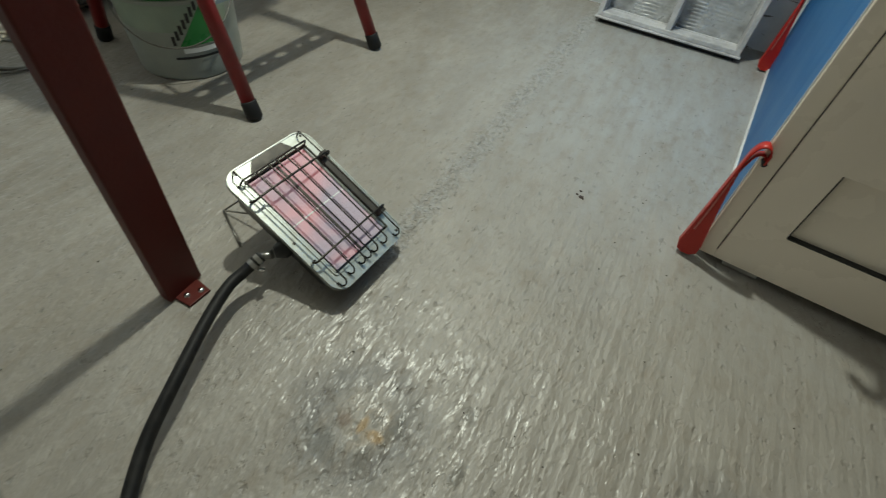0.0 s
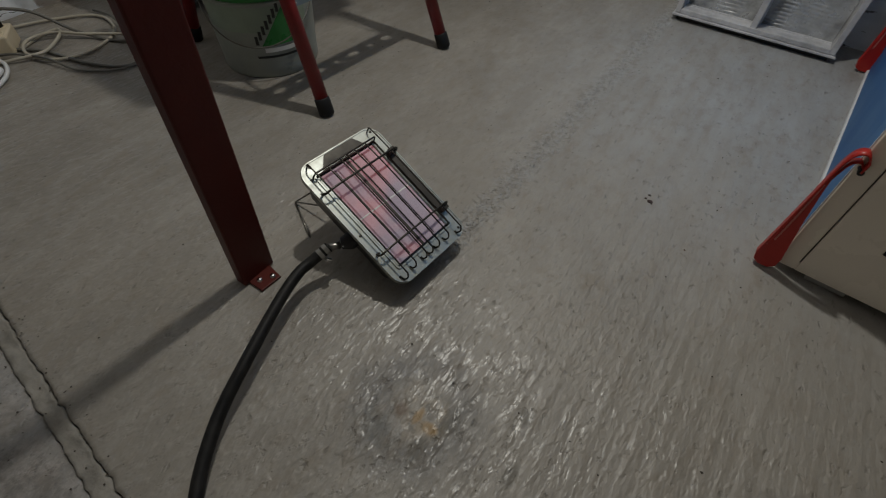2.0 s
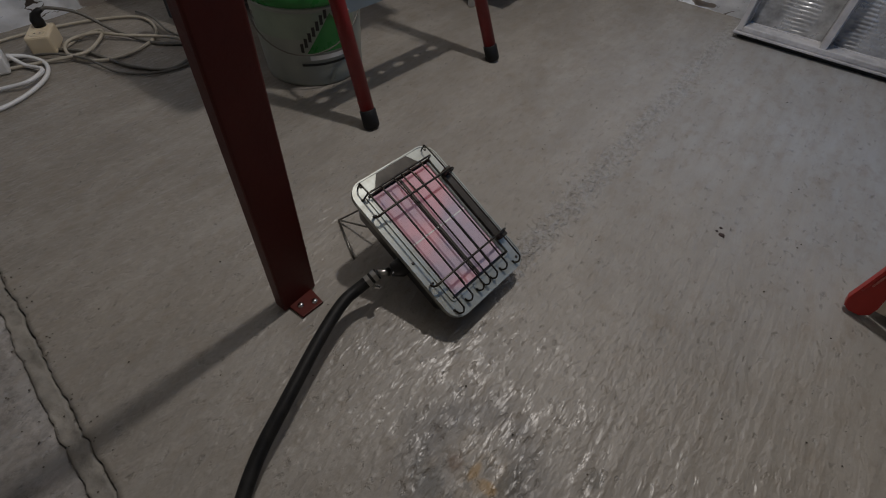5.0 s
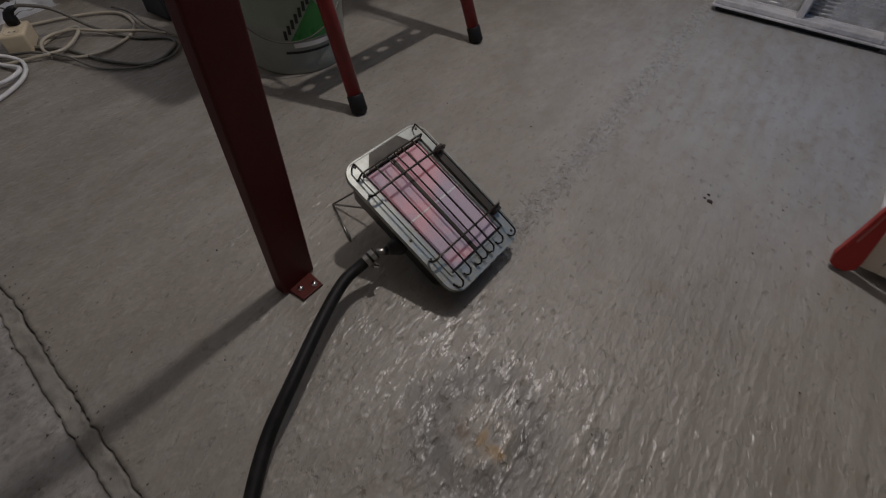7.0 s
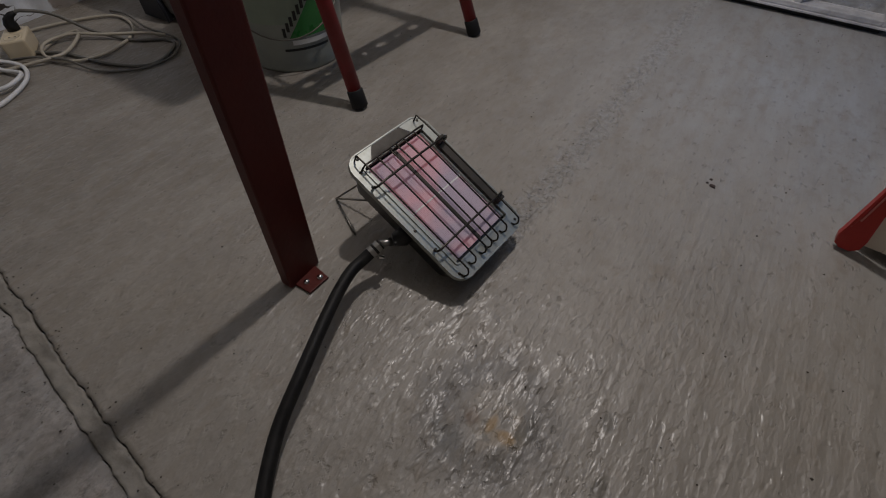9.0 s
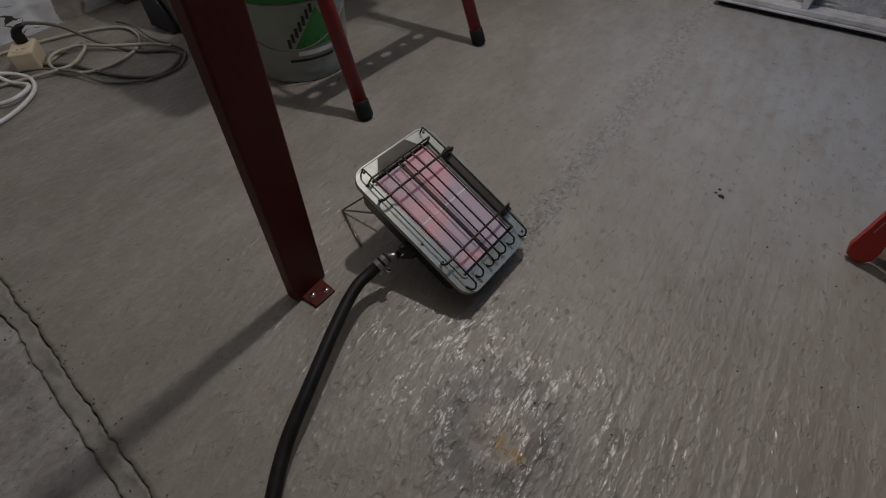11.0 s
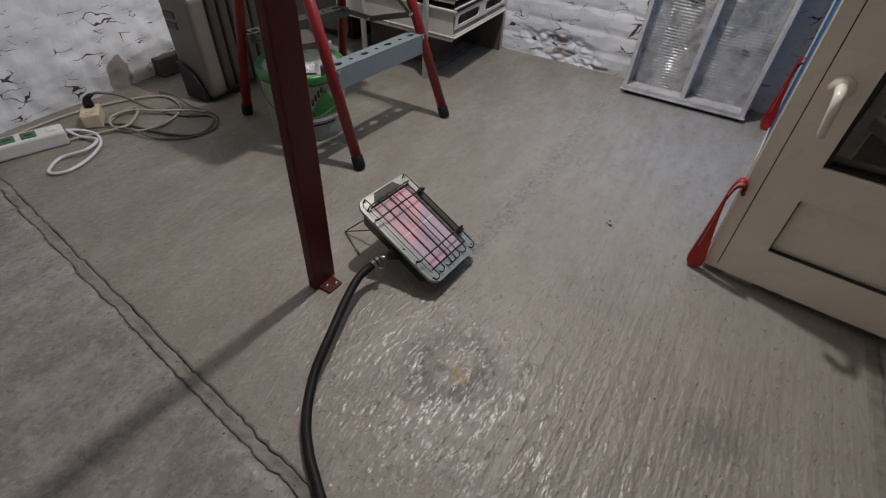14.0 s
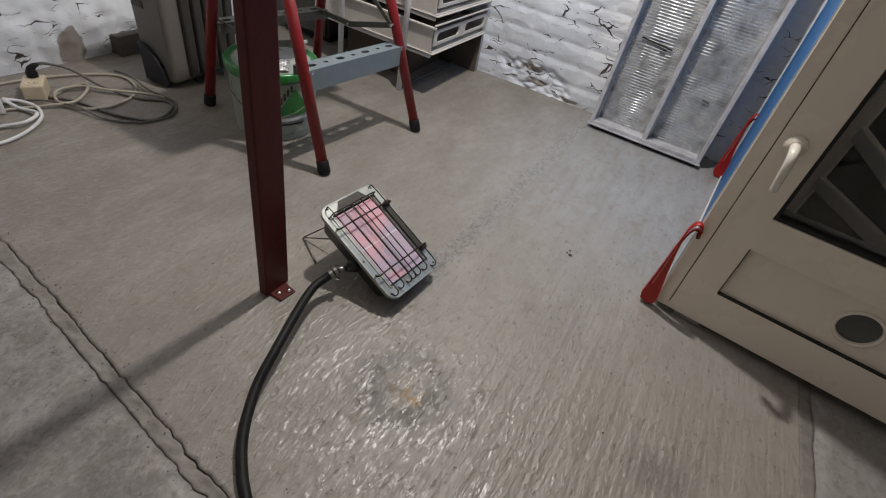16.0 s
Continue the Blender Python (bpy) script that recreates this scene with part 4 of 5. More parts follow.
# ---------- bucket ----------
def paint_bucket():
    m = Matrix.Translation((-0.553, 0.54, 0)) @ Matrix.Rotation(radians(-47), 4, "Z")
    t = thing("bucket", m, "milky plastic paint bucket with green lid standing under the ladder", "bucket")
    part("body", lathe([(0, 0.004), (0.111, 0.003), (0.116, 0.0), (0.1175, 0.004), (0.1185, 0.03), (0.1265, 0.175), (0.127, 0.177), (0.131, 0.178), (0.131, 0.183), (0.128, 0.184), (0.128, 0.202)], 64), M_BUCKET, t, "", True)
    lid = part("lid", lathe([(0.127, 0.186), (0.1335, 0.186), (0.1345, 0.19), (0.1345, 0.207), (0.132, 0.211), (0.126, 0.212), (0.124, 0.206), (0.112, 0.2055)], 64), M_GREEN, t, "green snap-on lid rim", True)
    part("lid_top", lathe([(0.1125, 0.2053), (0.05, 0.2065), (0, 0.207)], 64), M_BUCKET, lid, "pale lid centre", True)
    # prints wrapped round the body; a is the angle, z the height
    def wrap(poly, mat, lift, label=""):
        bm = bmesh.new()
        vs = []
        for a, z in poly:
            r = 0.1187 + (z - 0.03) * 0.0555 + lift
            vs.append(bm.verts.new((r * math.cos(radians(a)), r * math.sin(radians(a)), z)))
        bm.faces.new(vs)
        return part("print", bm, mat, t, label)

    def band(a0, a1, lo, hi, mat, lift=0.0006, n=16, label=""):
        bm = bmesh.new()
        rows = []
        for k in range(n + 1):
            a = a0 + (a1 - a0) * k / n
            rows.append([])
            for z in (lo(a), hi(a)):
                r = 0.1187 + (z - 0.03) * 0.0555 + lift
                rows[-1].append(bm.verts.new((r * math.cos(radians(a)), r * math.sin(radians(a)), z)))
        for p, q in zip(rows, rows[1:]):
            bm.faces.new((p[0], q[0], q[1], p[1]))
        return part("print", bm, mat, t, label, True)

    # pale upper field, green triangle, dark slanting word bar, white and black bars
    band(-60, 60, lambda a: 0.115, lambda a: 0.172, M_PALEGREEN, 0.0005, label="pale green printed field")
    band(2, 52, lambda a: 0.083, lambda a: 0.083 + max(0.0006, 0.085 * (1 - abs(a - 30) / 28)), M_GREEN, 0.0009, label="green printed triangle")
    for k in range(7):
        a = -4 + k * 4.6
        band(a, a + 3.2, lambda x, a=a: 0.086 + (a + 4) * 0.0026, lambda x, a=a: 0.107 + (a + 4) * 0.0026, M_PRINT, 0.0013, 3)
    band(4, 50, lambda a: 0.066, lambda a: 0.077, M_WHITEP, 0.0011, label="white printed bar")
    band(-6, 44, lambda a: 0.052, lambda a: 0.058, M_PRINT, 0.0011, label="black printed bar")
    # wire handle hanging down in front
    pts = [(0.1335 * math.cos(radians(a)), 0.1335 * math.sin(radians(a)), 0.180 - 0.10 * math.sin(math.pi * (a + 80) / 160) ** 0.8 * 0.95) for a in range(-80, 81, 8)]
    part("handle", tube(pts, 0.0016, 6), M_STEELWIRE, t, "thin wire handle", True)


paint_bucket()


def foil_pack():
    t = thing("foil_pack", Matrix.Translation((-0.515, 0.50, 0.2115)) @ Matrix.Rotation(0.7, 4, "Z"), "crumpled silver foil sachet lying on the bucket lid", "sachet")
    bm = sheet(-0.05, 0.05, -0.04, 0.04, 14, 12, lambda x, y: 0.007 + 0.006 * noise.noise((x * 40, y * 40, 2)), lambda x, y, h: (x, y, h if abs(x) < 0.048 and abs(y) < 0.038 else 0.001))
    part("wrapper", bm, M_FOILB, t)


foil_pack()


# ---------- wheeled appliance by the side wall ----------
def appliance():
    m = Matrix.Translation((-1.052, 0.452, 0)) @ Matrix.Rotation(radians(3), 4, "Z")
    t = thing("portable_appliance", m, "ivory wheeled household appliance standing by the wall", "appliance")
    part("body", box(0.0, 0.140, 0.0, 0.27, 0.016, 0.335, 0.014, 3), M_APPL, t, "ivory plastic casing")
    part("lid", box(0.004, 0.136, 0.004, 0.266, 0.3355, 0.343, 0.004), M_APPL, t)
    for z in (0.232, 0.264):
        v = part("vent", box(0.012, 0.062, -0.0025, 0.004, z, z + 0.022, 0.002), M_RIBS, t, "small slotted vent")
        for k in range(5):
            part("slat", box(0.015 + 0.0092 * k, 0.020 + 0.0092 * k, -0.0040, -0.0024, z + 0.003, z + 0.019), M_APPL, v)
    # big wheel let into the lower corner, only a quarter of it outside the casing
    arc = [(0.014, 0.004)] + [(0.014 + 0.098 * math.sin(a * math.pi / 40), 0.004 + 0.118 * math.cos(a * math.pi / 40)) for a in range(0, 21)]
    bm = outline(arc, 0.0, 0.016)
    bmesh.ops.transform(bm, matrix=Matrix(((1, 0, 0, 0), (0, 0, -1, 0.004), (0, 1, 0, 0), (0, 0, 0, 1))), verts=bm.verts)
    w = part("wheel", bm, M_NAVY, t, "large blue-black plastic wheel in its arch")
    rim = [(x, -0.0125, z) for x, z in arc[1:]]
    part("wheel_rim", tube(rim, 0.004, 8), M_NAVY, w, "", True)
    for k in range(5):
        y = 0.058 + 0.042 * k
        part("rib", box(0.134, 0.156, y, y + 0.030, 0.030, 0.330, 0.006), M_RIBS, t, "dark grey upright rib")
    for y in (0.10, 0.24):
        part("castor", tube([(0.105, y, 0.0145), (0.135, y, 0.0145)], 0.0142, 14), M_NAVY, t)


appliance()


# ---------- sockets and cables ----------
def socket_block():
    t = thing("cable_socket", Matrix.Translation((-1.112, 0.150, 0)) @ Matrix.Rotation(radians(146), 4, "Z"), "cream double cable socket lying on the concrete floor", "socket")
    part("housing", box(-0.042, 0.042, -0.027, 0.027, 0.0, 0.046, 0.005), M_CREAM, t, "cream plastic housing")
    for x in (-0.02, 0.022):
        part("outlet", lathe([(0.0185, 0.0458), (0.0185, 0.0472), (0.0165, 0.0472), (0.0155, 0.0464), (0, 0.0462)], 24), M_CREAM, t, "", True).location = (x, 0, 0)
    for x, y in ((-0.020, 0.006), (-0.020, -0.006)):
        bm = lathe([(0.0025, 0.0466), (0, 0.0466)], 8)
        part("pin_hole", bm, M_SEAL, t).location = (x, y, 0)


socket_block()


def mains_plug():
    t = thing("mains_plug", Matrix.Translation((-1.130, 0.162, 0.0470)), "black mains plug pushed into the cream socket", "plug")
    part("body", tube([(0, 0, 0), (0, 0, 0.014), (0.001, 0.002, 0.024), (0.006, 0.010, 0.033), (0.012, 0.020, 0.037)], 0.015, 16, radii=[0.014, 0.0145, 0.011, 0.0075, 0.005]), M_CAP, t, "", True)
    pts = [(0.012, 0.020, 0.037), (0.020, 0.034, 0.038), (0.05, 0.08, 0.020), (0.10, 0.13, -0.03), (0.20, 0.17, -0.0425), (0.27, 0.22, -0.0425), (0.32, 0.20, -0.0425), (0.345, 0.12, -0.0425),
           (0.26, 0.066, -0.0425), (0.12, 0.035, -0.0425), (0.06, 0.0, -0.0425), (0.0, -0.03, -0.0425)]
    part("lead", tube(spline(pts, 8), 0.0042, 8), M_GREYCAB, t, "grey rubber lead", True)


mains_plug()


def cable(name, pts, r, mat, label, closed=False):
    t = thing(name, Matrix.Identity(4), label, "cable", "cables on the floor")
    part("sheath", tube(spline(pts, 8, closed), r, 8, closed=closed), mat, t, "", True)


cable("beige_cable", [(-1.20, -0.30, 0.0045), (-1.225, 0.0, 0.0045), (-1.215, 0.16, 0.006), (-1.17, 0.30, 0.0045), (-1.10, 0.385, 0.005), (-1.01, 0.38, 0.006), (-0.95, 0.335, 0.005), (-0.925, 0.25, 0.005),
                      (-0.955, 0.185, 0.006), (-1.03, 0.160, 0.008), (-1.085, 0.19, 0.012), (-1.07, 0.25, 0.016), (-1.0, 0.30, 0.014), (-0.93, 0.36, 0.012), (-0.88, 0.39, 0.008)], 0.0040, M_BEIGECAB, "long beige mains cable coiled loosely on the floor")
cable("beige_cable", [(-1.07, 0.165, 0.0045), (-1.10, 0.225, 0.005), (-1.085, 0.27, 0.012), (-1.045, 0.255, 0.014), (-1.0, 0.2, 0.012), (-1.0, 0.16, 0.012), (-1.04, 0.10, 0.005), (-1.07, 0.03, 0.0045), (-1.09, -0.02, 0.005)],
      0.0042, M_BEIGECAB, "short loop of beige mains cable on the floor")
cable("grey_cable", [(-1.14, 0.40, 0.004), (-1.05, 0.40, 0.014), (-0.95, 0.385, 0.011), (-0.85, 0.40, 0.004), (-0.80, 0.37, 0.004), (-0.775, 0.325, 0.004), (-0.795, 0.25, 0.004), (-0.865, 0.195, 0.004),
                     (-0.95, 0.175, 0.014), (-1.01, 0.155, 0.012), (-1.06, 0.12, 0.012), (-1.10, 0.06, 0.004), (-1.16, -0.25, 0.004), (-1.18, -0.8, 0.004)], 0.0028, M_GREYCAB, "thin dark grey cable looping over the floor")
cable("white_cable", [(-1.095, 0.055, 0.022), (-1.075, 0.09, 0.012), (-1.03, 0.105, 0.005), (-0.965, 0.077, 0.005), (-0.918, 0.012, 0.005), (-0.905, -0.055, 0.005), (-0.94, -0.085, 0.005), (-0.985, -0.03, 0.005),
                      (-0.955, 0.035, 0.0135), (-0.985, 0.082, 0.0135), (-1.05, 0.07, 0.007), (-1.09, 0.058, 0.02)], 0.0048, M_WHITECAB, "white cable looped beside the power strip")


def power_strip():
    t = thing("power_strip", Matrix.Translation((-1.10, -0.02, 0)) @ Matrix.Rotation(radians(72), 4, "Z"), "white power strip with green markings lying on the floor", "power strip")
    part("housing", box(-0.15, 0.070, -0.033, 0.033, 0.0, 0.043, 0.006), M_WHITECAB, t, "white plastic housing")
    for x in (-0.120, -0.068, -0.016):
        o = part("outlet", box(x - 0.019, x + 0.019, -0.021, 0.021, 0.0425, 0.0445, 0.0015), M_DULLGREEN, t, "dull green square outlet cover")
        part("slot", box(x - 0.010, x + 0.010, -0.003, 0.003, 0.0444, 0.0450), M_SEAL, o)
    part("switch", box(0.028, 0.052, -0.012, 0.012, 0.0428, 0.0465, 0.0015), M_WHITEP, t)


M_DULLGREEN = material("dull_green_plastic", (0.045, 0.13, 0.06), 0.4, grain=0.3, scale=40)
power_strip()


# ---------- rack with crates in the corner ----------
def rack():
    t = thing("metal_rack", Matrix.Identity(4), "white tubular steel rack holding plastic crates in the corner", "rack")
    for x, y in ((-0.450, 1.090), (-0.445, 1.555), (-0.745, 1.088), (-0.90, 1.555), (-0.345, 1.555)):
        part("post", tube([(x, y, 0.0), (x, y, 0.75)], 0.011, 12), M_RACK, t, "", True)
    for z in (0.157, 0.288):
        for y in (1.112, 1.54):
            part("rail", tube([(-0.92, y, z), (-0.345, y, z)], 0.007, 8), M_RACK, t, "", True)
    # pale rail in dark olive: the shade under the rack put into its colour
    part("foot_rail", tube([(-0.445, 1.10, 0.008), (-0.445, 1.54, 0.008)], 0.006, 8), M_STAY, t, "", True)


rack()


def crate(z):
    """Open crate; its end wall has two long hand slots."""
    t = thing("storage_crate", Matrix.Translation((-0.335, 1.105, z)), "cream plastic storage crate with two slotted openings on the rack", "crate", "crates on the rack")
    L, D, hh, w = 0.56, 0.445, 0.098, 0.006
    part("bottom", box(-L, 0.0, 0.0, D, 0.0, 0.006, 0.002), M_CRATE, t)
    part("long_side", box(-L, -w, 0.0, w, 0.0062, hh - 0.012, 0.0015), M_CRATE, t)
    part("long_side", box(-L, -w, D - w, D, 0.0062, hh - 0.012, 0.0015), M_CRATE, t)
    part("short_side", box(-L, -L + w, w + 0.0005, D - w - 0.0005, 0.0062, hh, 0.0015), M_CRATE, t)
    # end wall with slots: rails, stiles and rounded slot rims
    bm = bmesh.new()
    cells = [(0.0, 0.2225), (0.2225, D)]
    for a, b in cells:
        cy, cz, wy, wz = (a + b) / 2, hh / 2 + 0.002, (b - a) - 0.05, 0.034
        inner = rounded(wy, wz, 0.0165, 6, cy, cz)
        n = len(inner)
        outer = []
        for (yy, zz) in inner:
            dy, dz = yy - cy, zz - cz
            f = min((b - a) / 2 / max(abs(dy), 1e-6), hh / 2 / max(abs(dz), 1e-6))
            outer.append((cy + dy * f, min(hh, max(0.0062, cz + dz * f))))
        for x in (0.0, -0.006):
            o = [bm.verts.new((x, p, q)) for p, q in outer]
            i_ = [bm.verts.new((x, p, q)) for p, q in inner]
            for k in range(n):
                bm.faces.new((o[k], o[(k + 1) % n], i_[(k + 1) % n], i_[k]))
            if x == 0.0:
                first = i_
            else:
                for k in range(n):
                    bm.faces.new((first[k], first[(k + 1) % n], i_[(k + 1) % n], i_[k]))
    bmesh.ops.recalc_face_normals(bm, faces=bm.faces)
    part("end_wall", bm, M_CRATE, t, "end wall with two rounded slots")
    part("rim", box(-L - 0.004, 0.007, -0.008, 0.004, hh - 0.014, hh - 0.006, 0.002), M_CRATE, t)
    part("rim", box(0.0, 0.007, -0.008, D, hh - 0.002, hh + 0.003, 0.001), M_CRATE, t)
    part("skid", box(-L, 0.008, -0.006, D, -0.004, 0.0, 0.001), M_CRATE, t)
    return t


for z in (0.172, 0.303, 0.434):
    crate(z)


def crate_goods(z):
    t = thing("goods_sack", Matrix.Translation((-0.62, 1.32, z)), "dark brown sack filling a storage crate", "sack", "sacks in the crates")
    bm = sheet(-0.26, 0.26, -0.19, 0.19, 20, 14, lambda x, y: 0.075 + 0.018 * noise.noise((x * 20, y * 20, z * 9)), lambda x, y, h: (x, y, h if abs(x) < 0.255 and abs(y) < 0.185 else 0.0))
    part("sackcloth", bm, M_DARK, t)


for z in (0.180, 0.311):
    crate_goods(z)


def floor_box(x, y, w, d, h, turn, label):
    t = thing("cardboard_box", Matrix.Translation((x, y, 0)) @ Matrix.Rotation(radians(turn), 4, "Z"), label, "box", "boxes under the rack")
    part("carton", box(-w / 2, w / 2, -d / 2, d / 2, 0, h, 0.003), M_CARTON_SHADE, t)
    part("flap", box(-w / 2 + 0.004, w / 2 - 0.004, -d / 2 + 0.004, -0.002, h, h + 0.003, 0.001), M_CARTON_SHADE, t)
    part("flap", box(-w / 2 + 0.004, w / 2 - 0.004, 0.002, d / 2 - 0.004, h, h + 0.003, 0.001), M_CARTON_SHADE, t)
    part("tape", box(-w / 2, w / 2, -0.022, 0.022, h + 0.0032, h + 0.0038), M_RIBS, t, "dull brown packing tape")


M_CARTON_SHADE = material("carton_and_shade_brown", (0.10, 0.075, 0.055), 0.85, grain=0.5, scale=14)
floor_box(-0.66, 1.36, 0.30, 0.30, 0.135, 3, "dark stained cardboard box under the rack")


# brown sheet added for the shadow of the crates on the wall
def wall_shade():
    t = thing("crate_shadow_sheet", Matrix.Translation((-0.62, 1.532, 0)) @ Matrix.Rotation(radians(-1), 4, "X"), "brown sheet in place of the shadow that the crates cast on the wall", "board")
    part("sheet", box(0, 0.285, 0, 0.004, 0, 0.165, 0.001), M_CARTON_SHADE, t)


wall_shade()


def corner_cabinet():
    t = thing("low_cabinet", Matrix.Translation((-1.22, 1.20, 0)), "dark grey-brown low cabinet in the corner beside the rack", "cabinet")
    part("carcass", box(0, 0.30, 0.02, 0.32, 0.03, 0.46, 0.004), M_CAB, t)
    part("door", box(0.004, 0.296, 0.0, 0.0195, 0.036, 0.454, 0.003), M_CAB, t)
    part("top", box(-0.006, 0.306, -0.006, 0.325, 0.4605, 0.478, 0.004), M_CAB, t)
    part("plinth", box(0.012, 0.288, 0.04, 0.31, 0, 0.0295), M_SEAL, t)


M_CAB = material("dark_laminate", (0.075, 0.068, 0.060), 0.55, grain=0.4, scale=18, stretch=(6, 6, 0.6))
corner_cabinet()


# ---------- glazed twin frame leaning on the wall ----------
def twin_frame():
    W, HH, D = 0.445, 0.98, 0.080
    m = Matrix.Translation((0.473, 1.436, 0.004)) @ Matrix.Rotation(radians(-4.5), 4, "X") @ Matrix.Rotation(radians(0), 4, "Z")
    t = thing("twin_light_fitting", m, "grey metal twin frame with ribbed clear panels leaning on the wall", "panel frame")
    f = 0.016
    part("stile", box(-W / 2, -W / 2 + f, 0, D, 0.0142, HH, 0.0025), M_ALU, t, "scuffed grey frame member")
    part("stile", box(W / 2 - f, W / 2, 0, D, 0.0142, HH, 0.0025), M_ALU, t)
    part("rail", box(-W / 2 + f, W / 2 - f, -0.002, D - 0.002, 0.0142, 0.028, 0.0025), M_ALU, t)
    part("rail", box(-W / 2 + f, W / 2 - f, -0.002, D - 0.002, HH - 0.022, HH, 0.0025), M_ALU, t)
    part("mullion", box(-0.009, 0.009, 0.001, D - 0.003, 0.022, HH - 0.022, 0.002), M_ALU, t)
    part("base_lip", box(-W / 2 - 0.004, W / 2 + 0.004, -0.012, D, 0.009, 0.014, 0.001), M_ALU, t)
    part("base_shoe", box(-W / 2 + 0.01, W / 2 - 0.01, 0.006, D - 0.008, -0.004, 0.0088), M_SEAL, t, "dark rubber strip underneath")
    part("back", box(-W / 2 + 0.002, W / 2 - 0.002, D - 0.004, D - 0.001, 0.002, HH - 0.002), M_SILVER, t, "dull reflective backing")
    for s in (-1, 1):
        x0, x1 = (-W / 2 + f, -0.009) if s < 0 else (0.009, W / 2 - f)
        # ribbed sheet: fine horizontal ribs over most of it, smoothed in worn patches
        nx, nz = 64, 520

        wd = x1 - x0

        def relief(x, z):
            """Fine ribs that stand crisp in one column and are worn smooth elsewhere; a cross-hatched block in one light."""
            u = (x - x0) / wd + 0.10 * noise.noise((x * 9, z * 9, s)) + 0.06 * noise.noise((x * 30, z * 22, s + 3))
            block = math.floor(x / 0.020)
            if s < 0:
                k = 1.0 if 0.30 < u < 0.78 else 0.30
                k *= 1.0 if noise.noise((x * 16, z * 9, 3)) > -0.28 else 0.15
            else:
                k = 1.0 if 0.06 < u < 0.30 and noise.noise((2, z * 11, 4)) > -0.1 else (0.38 if noise.noise((x * 12, z * 10, 7)) > 0 else 0.10)
            k *= 0.6 + 0.6 * abs(noise.noise((block * 3.7, math.floor(z / 0.09) * 2.3, s)))
            h = 0.0017 * k * math.sin(2 * math.pi * z / 0.0105 + 1.5 * noise.noise((x * 25, z * 4, s)))
            if s > 0 and 0.34 < u < 0.95 and 0.34 < z + 0.02 * noise.noise((x * 20, z * 5, 1)) < 0.50:
                h += 0.0012 * math.sin(2 * math.pi * x / 0.0085)
            crack = abs(noise.noise((x * 13, z * 26, s * 5)))
            h -= 0.0008 * max(0.0, 1 - crack / 0.05)
            return h + 0.0022 * noise.noise((x * 22, z * 15, s)) + 0.004 * noise.noise((x * 7, z * 6, s + 4))

        part("ribbed_panel", sheet(x0 + 0.001, x1 - 0.001, 0.0225, HH - 0.0225, nx, nz, relief, lambda x, z, h: (x, 0.062 - h, z)), M_RIB, t, "ribbed clear panel with silvery glints", True)
        part("bead", box(x0, x0 + 0.006, 0.046, 0.053, 0.0225, HH - 0.0225, 0.001), M_ALU, t)
        part("bead", box(x0 + 0.0065, x1, 0.046, 0.053, 0.0225, 0.030, 0.001), M_ALU, t)
    part("tape", box(-0.205, -0.085, 0.0535, 0.056, 0.332, 0.337), M_TAPE, t, "strip of black tape").rotation_euler = (0, radians(6), 0)
    part("tape", box(-0.110, -0.088, 0.0520, 0.0534, 0.327, 0.3325), M_TAPE, t).rotation_euler = (0, radians(3), 0)
    part("tape", box(0.092, 0.118, 0.0535, 0.056, 0.231, 0.2345), M_TAPE, t).rotation_euler = (0, radians(8), 0)


M_RIB = material("ribbed_plastic", (0.56, 0.575, 0.59), 0.33, 0.4, grain=0.7, scale=18, other=(0.20, 0.202, 0.205), patch=0.5, pscale=9)
twin_frame()


# ---------- blue-filmed leaf standing against the wall ----------
def blue_leaf():
    a, b = Vector((0.713, 0.625, 0)), Vector((0.788, 1.50, 0))
    ang = math.atan2(b.y - a.y, b.x - a.x)
    t = thing("blue_panel", Matrix.Translation(a) @ Matrix.Rotation(ang, 4, "Z") @ Matrix.Rotation(radians(-1.9), 4, "X"), "tall panel wrapped in blue protective film standing on edge", "panel")
    L = (b - a).length
    part("board", box(0.004, L - 0.004, -0.05, -0.004, 0.012, 2.05, 0.002), M_BLUE, t, "blue protective film")
    part("edge_strip", box(0.0, L, -0.052, 0.0, 0.0, 0.0115, 0.002), M_FILMEDGE, t, "white edge strip")
    part("edge_strip", box(L - 0.0035, L + 0.003, -0.05, 0.001, 0.012, 2.05, 0.001), M_FILMEDGE, t)


blue_leaf()


